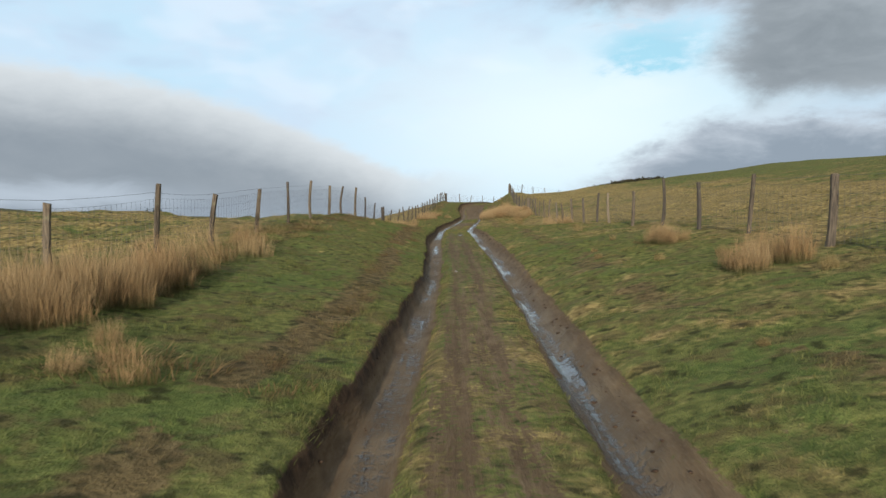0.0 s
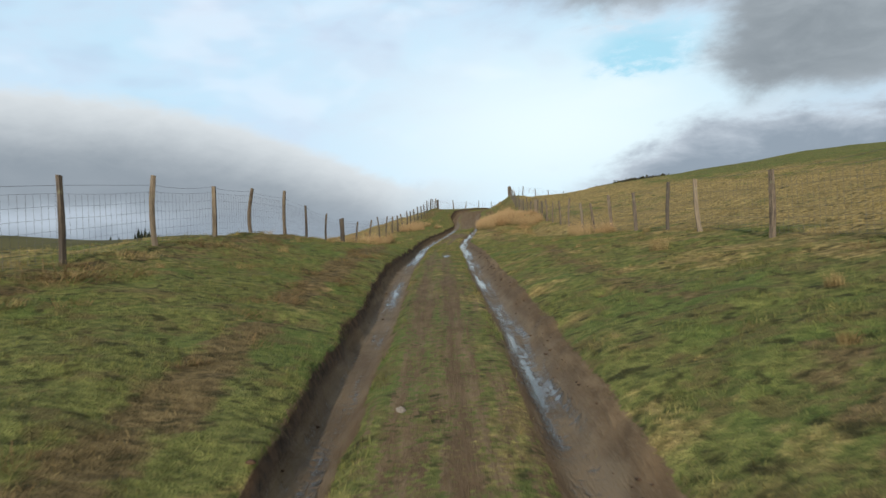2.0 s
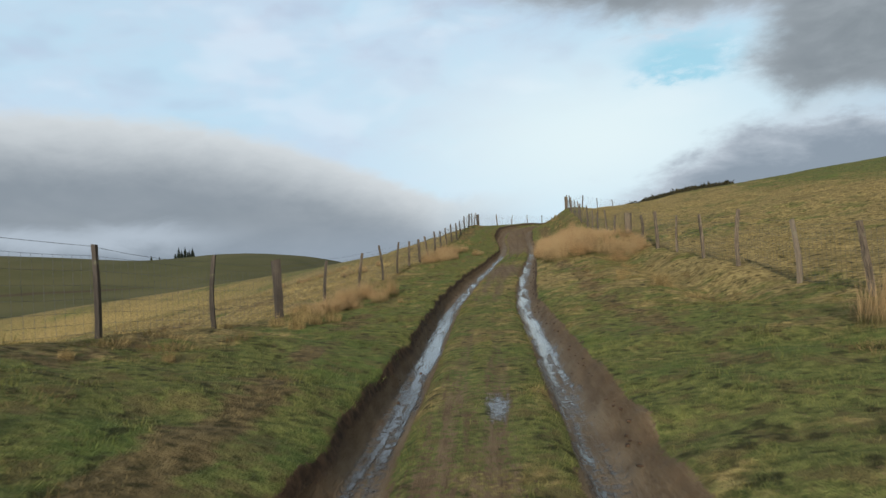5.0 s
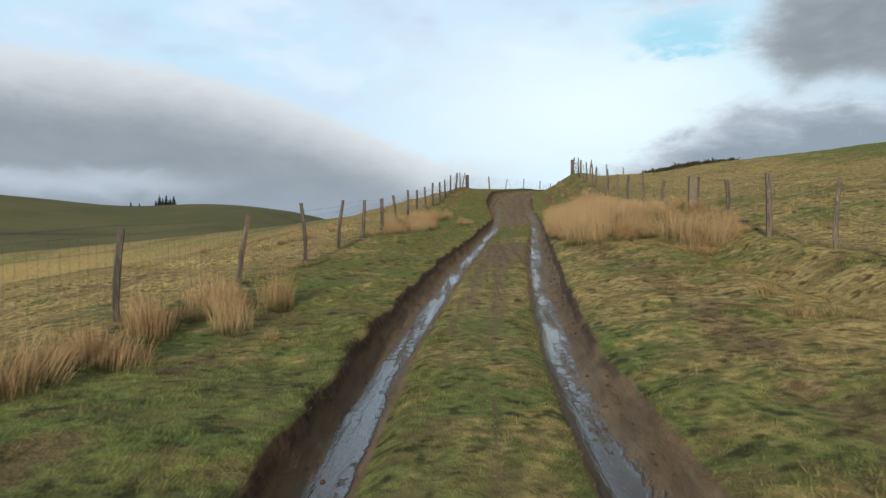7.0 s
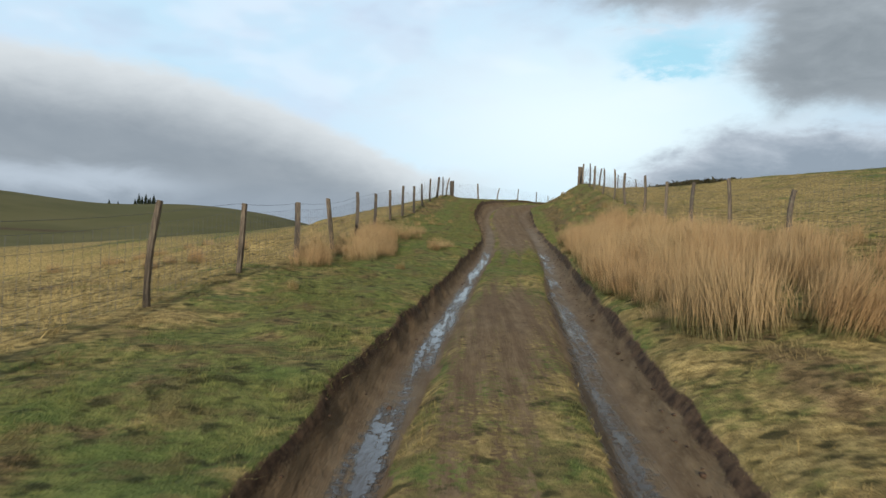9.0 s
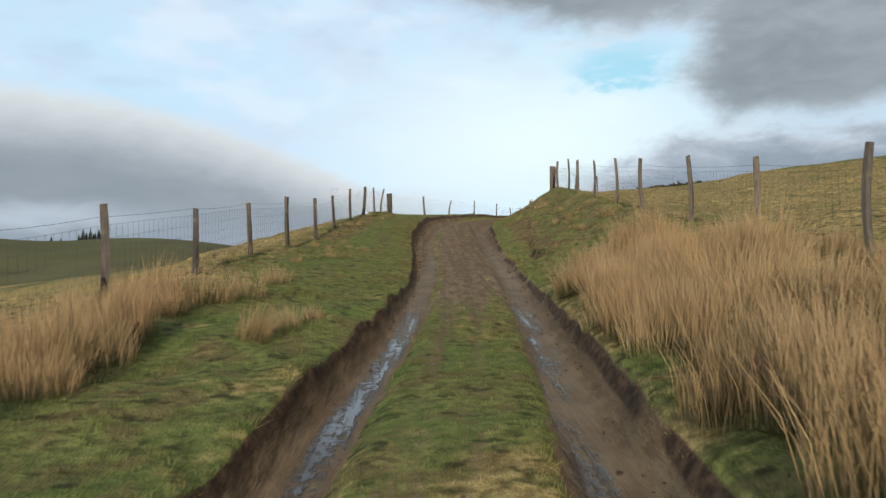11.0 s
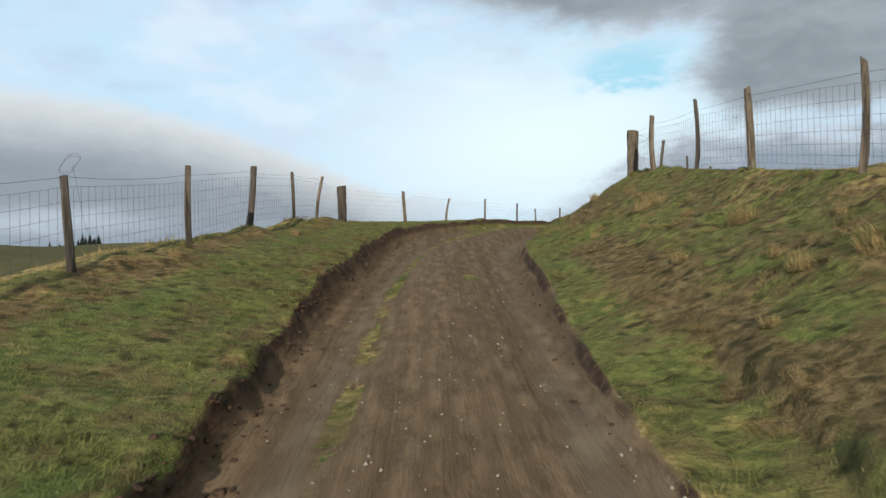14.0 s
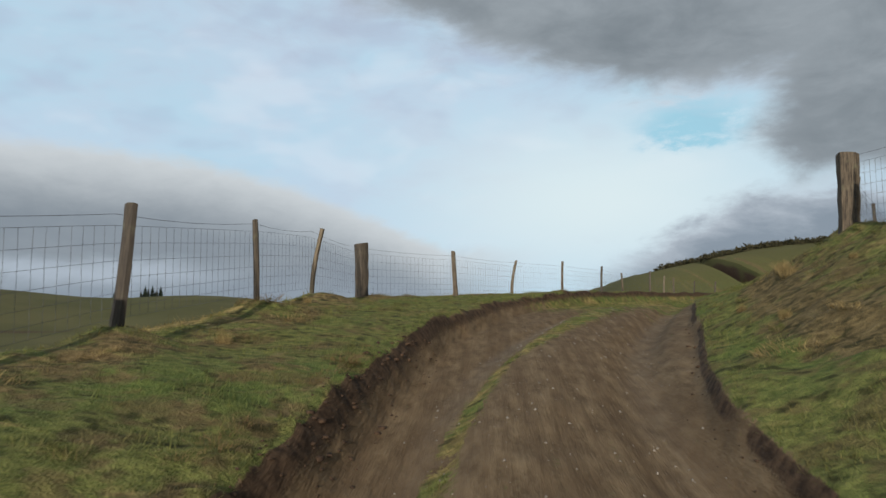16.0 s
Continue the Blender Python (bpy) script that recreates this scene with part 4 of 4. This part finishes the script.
def clump(x, y, r, kinds, size, name, label, group):
    me = kinds[r.randint(len(kinds))]
    k = size * r.uniform(0.75, 1.15)
    m = pose(x, y, z_at(x, y), r.randn() * 7, r.randn() * 7, r.uniform(0, 360)) @ Matrix.Diagonal((k, k, k * r.uniform(0.75, 1.15), 1))
    if not group:
        BACK.setdefault(me.materials[0].name, []).append((me, m))
        return
    ob = new(name, me)
    ob.matrix_world = m
    return tagged(ob, label, "rushes", group)


def rush_bed(seed, count, ys, offsets, side, size=1.0, label="tall bleached rush clump by the track"):
    """Clumps between two distances from a fence (side -1 left, 1 right), counted towards the track."""
    r = rng(seed)
    for _ in range(count):
        y = r.uniform(*ys)
        line = fence_l if side < 0 else fence_r
        x = float(line(y)) - side * r.uniform(*offsets)
        clump(x, y, r, RUSHES, size, "rush_clump", label, "rushes beside the track" if offsets[0] > -2 else "")


rush_bed(101, 17, (8.6, 11.2), (0.6, 1.7), -1, 0.78, "tall bleached rush clump under the fence")
rush_bed(115, 30, (4.4, 8.8), (0.4, 1.8), -1, 0.8, "tall bleached rush clump under the fence")
rush_bed(102, 6, (12.5, 16.0), (0.4, 1.3), -1, 0.8, "bleached rush clump under the fence")
rush_bed(103, 11, (41.5, 43.6), (0.5, 1.4), -1, 0.6, "bleached rush clump beside the fence")
rush_bed(104, 12, (44.3, 46.8), (0.5, 1.4), -1, 0.66, "bleached rush clump at the foot of a fence post")
rush_bed(105, 40, (59.6, 70.5), (0.2, 1.5), -1, 0.72, "windswept bleached rush clump along the fence")
rush_bed(113, 14, (69.0, 76.0), (-9.5, -6.0), -1, 0.55, "low bleached rush clump out in the pasture")
rush_bed(114, 7, (64.5, 69.0), (-4.5, -2.6), -1, 0.5, "low bleached rush clump out in the pasture")
rush_bed(106, 9, (9.9, 11.4), (0.8, 1.7), 1, 0.66, "bleached rush clump below the fence")
rush_bed(107, 7, (14.5, 15.6), (0.8, 1.6), 1, 0.62, "low bleached rush clump below the fence")
rush_bed(108, 6, (33.0, 36.5), (0.3, 1.1), 1, 0.75, "bleached rush clump beside the fence")
r = rng(110)
for _ in range(235):
    y = r.uniform(51.0, 69.5)
    x = r.uniform(float(track_x(y)) + 1.5, float(fence_r(y)) - 0.15)
    if y > 54.6 - (x - 2.6) * 1.1 and rough(x, y, 0.8, 2, 60) > -0.45:
        near_net = float(np.clip((float(fence_r(y)) - x - 0.3) / 1.4, 0, 1))
        clump(x, y, r, RUSHES, (0.55 + 0.36 * near_net) * (1 + 0.22 * float(rough(x, y, 1.1, 2, 59))), "rush_clump", "tall bleached rush clump in a dense bed", "rushes beside the track" if x - float(track_x(y)) < 2.9 else "")
for _ in range(62):
    y = r.uniform(55.5, 70.0)
    x = float(track_x(y)) + float(edge_r(y)) + r.uniform(0.02, 0.6)
    clump(x, y, r, RUSHES, r.uniform(0.5, 0.78), "rush_clump", "short rush clump on the lip of the bank", "rushes beside the track")
rush_bed(112, 14, (68.5, 71.0), (0.6, 2.4), 1, 0.9, "tall bleached rush clump in a dense bed")
rush_bed(111, 5, (71.5, 73.6), (0.8, 1.5), 1, 0.85, "bleached rush clump at the end of a bed")

r = rng(120)
for x, y, size, what in ((-0.15, 66.2, 0.5, 0), (0.05, 66.9, 0.5, 0), (0.25, 67.5, 0.45, 0), (-2.5, 5.6, 0.45, 0), (-2.2, 5.1, 0.38, 0), (-2.9, 6.3, 0.45, 0), (-2.7, 5.2, 0.36, 0),
                         (6.42, 78.3, 1.5, 1), (5.64, 78.0, 0.8, 1), (6.25, 87.5, 1.5, 1), (5.95, 87.2, 1.1, 1), (6.2, 84.0, 1.2, 1), (6.75, 94.1, 1.2, 1), (5.67, 77.9, 1.1, 1), (6.5, 89.8, 0.8, 1), (5.6, 81.5, 0.9, 1), (4.75, 76.6, 0.6, 1),
                         (4.5, 71.2, 0.5, 0), (4.9, 70.9, 0.5, 0), (-1.0, 74.0, 0.9, 1), (-0.6, 76.2, 0.9, 1), (3.9, 46.2, 1.0, 1), (3.6, 44.6, 1.0, 1), (4.5, 48.8, 1.1, 1)):
    clump(x, y, r, (RUSHES, TUFTS)[what], size, ("rush_clump", "grass_tussock")[what], ("small bleached rush clump on the verge", "pale straw tussock on the grassy bank")[what],
          ("rushes beside the track", "tussocks on the banks")[what])
for k in range(90):
    y = r.uniform(2, 98)
    left = r.uniform() < 0.4
    x = float(fence_l(y)) + r.uniform(0.0, 2.2) if left else float(fence_r(y)) - r.uniform(-0.3, 3.0)
    if abs(x - float(track_x(y))) > 1.8:
        clump(x, y, r, GREEN_TUFTS if r.uniform() < 0.55 else TUFTS, r.uniform(0.45, 0.8), "grass_tussock", "low rough tussock of mixed grass on the verge", "tussocks on the banks")




def grow_together(name, clumps, label):
    """The clumps of a bed that stand behind the rest, in one mesh."""
    verts, tris, ups, shades, owns, base = [], [], [], [], [], 0
    r = rng(126)
    for me, m in clumps:
        n, f = len(me.vertices), len(me.polygons)
        co, idx, up, sh = np.empty(n * 3, np.float32), np.empty(f * 3, np.int32), np.empty(n, np.float32), np.empty(n, np.float32)
        me.vertices.foreach_get("co", co)
        me.loops.foreach_get("vertex_index", idx)
        me.attributes["up"].data.foreach_get("value", up)
        me.attributes["shade"].data.foreach_get("value", sh)
        mat = np.array(m)
        verts.append(co.reshape(-1, 3) @ mat[:3, :3].T + mat[:3, 3])
        tris.append(idx.reshape(-1, 3) + base)
        ups, shades, owns, base = ups + [up], shades + [sh], owns + [np.full(n, r.uniform(), np.float32)], base + n
    me = mesh_of(name, np.concatenate(verts), np.concatenate(tris), clumps[0][0].materials[0])
    for key, values in (("up", ups), ("shade", shades), ("own", owns)):
        give(me, key, np.concatenate(values))
    return tagged(new(name, me), label, name.split("_")[0], kind="stuff")


r = rng(124)
for _ in range(44):
    y = r.uniform(3.0, 31.0)
    clump(float(track_x(y)) - 1.95 + 0.18 * r.randn(), y, r, MATS[1::2], r.uniform(0.7, 1.3), "grass_tussock", "matted dead brown tuft beside the rut", "tussocks on the banks")
for _ in range(26):
    y = r.uniform(17.0, 36.0)
    clump(float(fence_l(y)) + r.uniform(0.1, 1.2), y, r, MATS, r.uniform(1.0, 1.8), "grass_tussock", "flattened tuft of withered grass under the fence", "tussocks on the banks")
for _ in range(30):
    y = r.uniform(73.0, 92.0)
    clump(float(track_x(y)) - float(edge_l(y)) - 0.12 - 0.1 * abs(r.randn()), y, r, MATS[1::2], r.uniform(0.5, 0.9), "grass_tussock", "dead brown tuft hanging over the cut bank", "tussocks on the banks")
for _ in range(24):
    y = r.uniform(72.0, 89.0)
    clump(float(track_x(y)) + 1.95 + 0.22 * r.randn(), y, r, MATS[1::2], r.uniform(0.6, 1.1), "grass_tussock", "matted dead brown tuft on the broken bank", "tussocks on the banks")
r = rng(125)
for count, ys, offs, side in ((34, (40, 56), (0.2, 3.0), 1), (14, (15, 40), (0.2, 2.6), 1), (26, (72, 94), (0.2, 3.2), 1), (20, (16, 40), (0.0, 1.6), -1), (16, (42, 60), (0.0, 1.2), -1), (14, (70, 96), (0.0, 1.3), -1)):
    for _ in range(count):
        y = r.uniform(*ys)
        x = float(fence_r(y)) - r.uniform(*offs) if side > 0 else float(fence_l(y)) + r.uniform(*offs)
        if abs(x - float(track_x(y))) > 1.9:
            clump(x, y, r, MATS, r.uniform(0.8, 1.5), "grass_tussock", "flattened tuft of withered grass on the verge", "")
for _ in range(80):
    y = r.uniform(71.0, 97.0)
    right = r.uniform() < 0.75
    x = float(fence_r(y)) - r.uniform(0.0, 3.3) if right else float(fence_l(y)) + r.uniform(0.0, 0.9)
    if abs(x - float(track_x(y))) > 2.0:
        clump(x, y, r, (TUFTS, GREEN_TUFTS, GREEN_TUFTS)[r.randint(3)], r.uniform(0.4, 0.8), "grass_tussock", "rough tussock of green and dead grass on the bank", "tussocks on the banks")
for x, y, size in ((4.02, 42.5, 1.5), (3.54, 48.5, 1.6), (4.2, 24.05, 1.3), (-2.35, 39.3, 1.25), (-2.55, 39.9, 1.35), (-2.8, 40.4, 1.2), (-2.95, 39.2, 1.2), (-2.2, 40.1, 1.1), (-2.5, 38.7, 1.1), (4.6, 12.4, 1.2), (-0.4, 76.1, 1.9), (-2.3, 5.5, 2.2), (-2.75, 5.9, 2.2), (-1.95, 5.9, 1.8)):
    clump(x, y, r, MATS if size > 1.55 else TUFTS, size, "grass_tussock", "pale straw tussock standing out of the verge", "tussocks on the banks")

grow_together("rush_bed", BACK["rush"], "bleached rushes grown together along the fence and out in the pasture")
grow_together("grass_thatch", BACK["tuft_straw"], "flat bleached tufts scattered over the verges")
grow_together("grass_thatch", BACK["tuft_brown"], "flat dead brown tufts scattered over the verges")


# ---- stones, clods and the puddle ----
def lump_mesh(name, seed, mat, flat=0.6):
    r = rng(seed)
    bm = bmesh.new()
    bmesh.ops.create_icosphere(bm, subdivisions=1, radius=1.0)
    for v in bm.verts:
        v.co *= 1 + 0.3 * r.randn()
        v.co.z *= flat
    me = bpy.data.meshes.new(name)
    bm.to_mesh(me)
    bm.free()
    me.materials.append(mat)
    return me


def strew(name, count, seed, spots, mat, sizes, label, category):
    """Many small lumps in one mesh."""
    r = rng(seed)
    src = lump_mesh(name, seed, mat)
    v0 = np.array([v.co[:] for v in src.vertices])
    f0 = np.array([p.vertices[:] for p in src.polygons])
    x, y = spots(r, count)
    z = land(x, y)[0]
    s = r.uniform(0, 1, count) ** 2.5 * (sizes[1] - sizes[0]) + sizes[0]
    an = r.uniform(0, 2 * np.pi, count)
    c, d = np.cos(an)[:, None], np.sin(an)[:, None]
    sx, sy, sz = (s * r.uniform(0.7, 1.3, count) for _ in range(3))
    px, py, pz = v0[:, 0] * sx[:, None], v0[:, 1] * sy[:, None], v0[:, 2] * sz[:, None]
    verts = np.stack([px * c - py * d + x[:, None], px * d + py * c + y[:, None], pz + (z + 0.2 * sz)[:, None]], -1).reshape(-1, 3)
    faces = (f0[None] + (np.arange(count) * len(v0))[:, None, None]).reshape(-1, 3)
    return tagged(new(name, mesh_of(name, verts, faces, mat)), label, category, kind="stuff")


def on_track(r, n):
    y = r.uniform(70, 100, n)
    return track_x(y) + r.uniform(-1.2, 1.2, n), y


def under_left_bank(r, n):
    y = np.where(r.uniform(0, 1, n) < 0.6, r.uniform(78, 93, n), r.uniform(0, 78, n))
    return track_x(y) - edge_l(y) + 0.07 + 0.12 * np.abs(r.randn(n)) + 0.15 * r.randn(n) * (y > 78), y


def under_right_bank(r, n):
    y = r.uniform(0, 95, n)
    return track_x(y) + edge_r(y) - 0.2 - 0.08 * np.abs(r.randn(n)), y


strew("gravel", 1300, 131, on_track, STONE, (0.004, 0.016), "small pale stones trodden into the muddy track", "gravel")
strew("earth_clods", 420, 132, under_left_bank, CLOD, (0.008, 0.03), "crumbled brown earth under the cut bank", "earth")
strew("earth_clods", 260, 134, lambda r, n: (lambda y: (track_x(y) - edge_l(y) + 0.02 + 0.16 * np.abs(r.randn(n)), y))(r.uniform(77, 93, n)), CLOD, (0.01, 0.036), "broken clods of brown earth below the slumped bank", "earth")
strew("earth_clods", 500, 133, under_right_bank, CLOD, (0.008, 0.03), "crumbled brown earth along the rut", "earth")
rock = new("stone", lump_mesh("stone", 5, STONE, 0.7))
rock.matrix_world = pose(0.19, 16.9, z_at(0.19, 16.9) + 0.012, 0, 0, 30) @ Matrix.Diagonal((0.05, 0.04, 0.04, 1))
tagged(rock, "small pale stone lying on the muddy track", "stone")


def build_puddle(x, y, rx, ry, level):
    r = rng(9)
    n = 48
    an = np.linspace(0, 2 * np.pi, n, endpoint=False)
    k = 1 + 0.12 * np.sin(3 * an + 1) + 0.08 * np.sin(5 * an) + 0.05 * r.randn(n)
    rim = [(rx * a * math.cos(b), ry * a * math.sin(b), 0) for a, b in zip(k, an)]
    me = bpy.data.meshes.new("puddle")
    me.from_pydata(rim, [], [list(range(n))])
    me.materials.append(WATER)
    ob = new("puddle", me)
    ob.location = (x, y, level)
    return tagged(ob, "shallow puddle of standing water mirroring the sky", "puddle")


build_puddle(1.58, 62.0, 0.4, 0.44, float(track_z(61.4)) - 0.022)


# ---- far growth ----
def conifer(x, y, height, seed):
    r = rng(seed)
    tree = tagged(new("conifer"), "dark conifer standing on the far hilltop", "tree", "clump of conifers")
    g = z_at(x, y)
    tree.location = (x, y, g)
    verts, faces = [], []
    for k in range(8):
        an = 2 * math.pi * k / 8
        verts += [(0.22 * math.cos(an), 0.22 * math.sin(an), -0.5), (0.03 * math.cos(an), 0.03 * math.sin(an), height * 0.96)]
    faces = [(2 * k, 2 * ((k + 1) % 8), 2 * ((k + 1) % 8) + 1, 2 * k + 1) for k in range(8)]
    part("trunk", mesh_of("trunk", verts, faces, BARK), tree, "brown trunk")
    verts, faces = [], []
    whorls = 16
    for w in range(whorls):
        f = w / (whorls - 1)
        z, reach = height * (0.1 + 0.88 * f), height * 0.30 * (1 - f) ** 0.8 + 0.15
        for k in range(13):
            an, q = r.uniform(0, 2 * math.pi), reach * r.uniform(0.6, 1.15)
            wd, droop = q * 0.28 + 0.12, q * r.uniform(0.15, 0.5)
            c, d = math.cos(an), math.sin(an)
            b = len(verts)
            verts += [(0, 0, z + 0.35), (c * q * 0.6 - d * wd, d * q * 0.6 + c * wd, z - droop * 0.4), (c * q * 0.6 + d * wd, d * q * 0.6 - c * wd, z - droop * 0.4), (c * q, d * q, z - droop)]
            faces += [(b, b + 1, b + 3, b + 2)]
    part("crown", mesh_of("crown", verts, faces, NEEDLES), tree, "dense dark green needles")
    return tree


for k, (dx, dy, h) in enumerate(((-6.9, 1, 5.6), (-4.9, 3, 10.2), (-3.2, 0, 6.0), (-0.6, -2, 7.2), (1.0, 1, 9.8), (2.6, 2, 5.6), (4.6, 0, 6.6), (6.0, 3, 9.2), (7.5, 1, 5.4), (-25.0, 0, 4.6), (-19.5, 2, 3.4))):
    conifer(-250.0 + dx * 0.93, 628.0 + dx * 0.37 + dy, h, 140 + k)


def bushes(name, count, seed, xs, ys, size, label):
    """Dark scrub: many leafy lumps over a hillside, joined."""
    r = rng(seed)
    x, y = r.uniform(*xs, count), r.uniform(*ys, count)
    ok = rough(x, y, 14.0, 2, seed) > -0.15
    x, y = x[ok], y[ok]
    z = land(x, y)[0]
    leaves = 60
    n = len(x) * leaves
    s = np.repeat(size * r.uniform(0.5, 1.2, len(x)), leaves)
    p = r.randn(n, 3)
    p /= np.linalg.norm(p, axis=1, keepdims=True)
    p[:, 2] = np.abs(p[:, 2]) * 0.75
    at = np.stack([np.repeat(x, leaves), np.repeat(y, leaves), np.repeat(z, leaves)], -1) + p * (s * r.uniform(0.6, 1.05, n))[:, None]
    a, b = r.randn(n, 3) * 0.28 * s[:, None], r.randn(n, 3) * 0.28 * s[:, None]
    verts = np.stack([at, at + a, at + b], 1).reshape(-1, 3)
    faces = np.arange(n * 3).reshape(-1, 3)
    return tagged(new(name, mesh_of(name, verts, faces, GORSE)), label, "scrub", kind="stuff")


bushes("gorse", 260, 151, (36.0, 62.0), (214.0, 238.0), 1.1, "dark gorse scrub on the hillside")
bushes("gorse", 190, 152, (52.0, 120.0), (250.0, 262.0), 1.3, "dark heather and gorse along the hilltop")
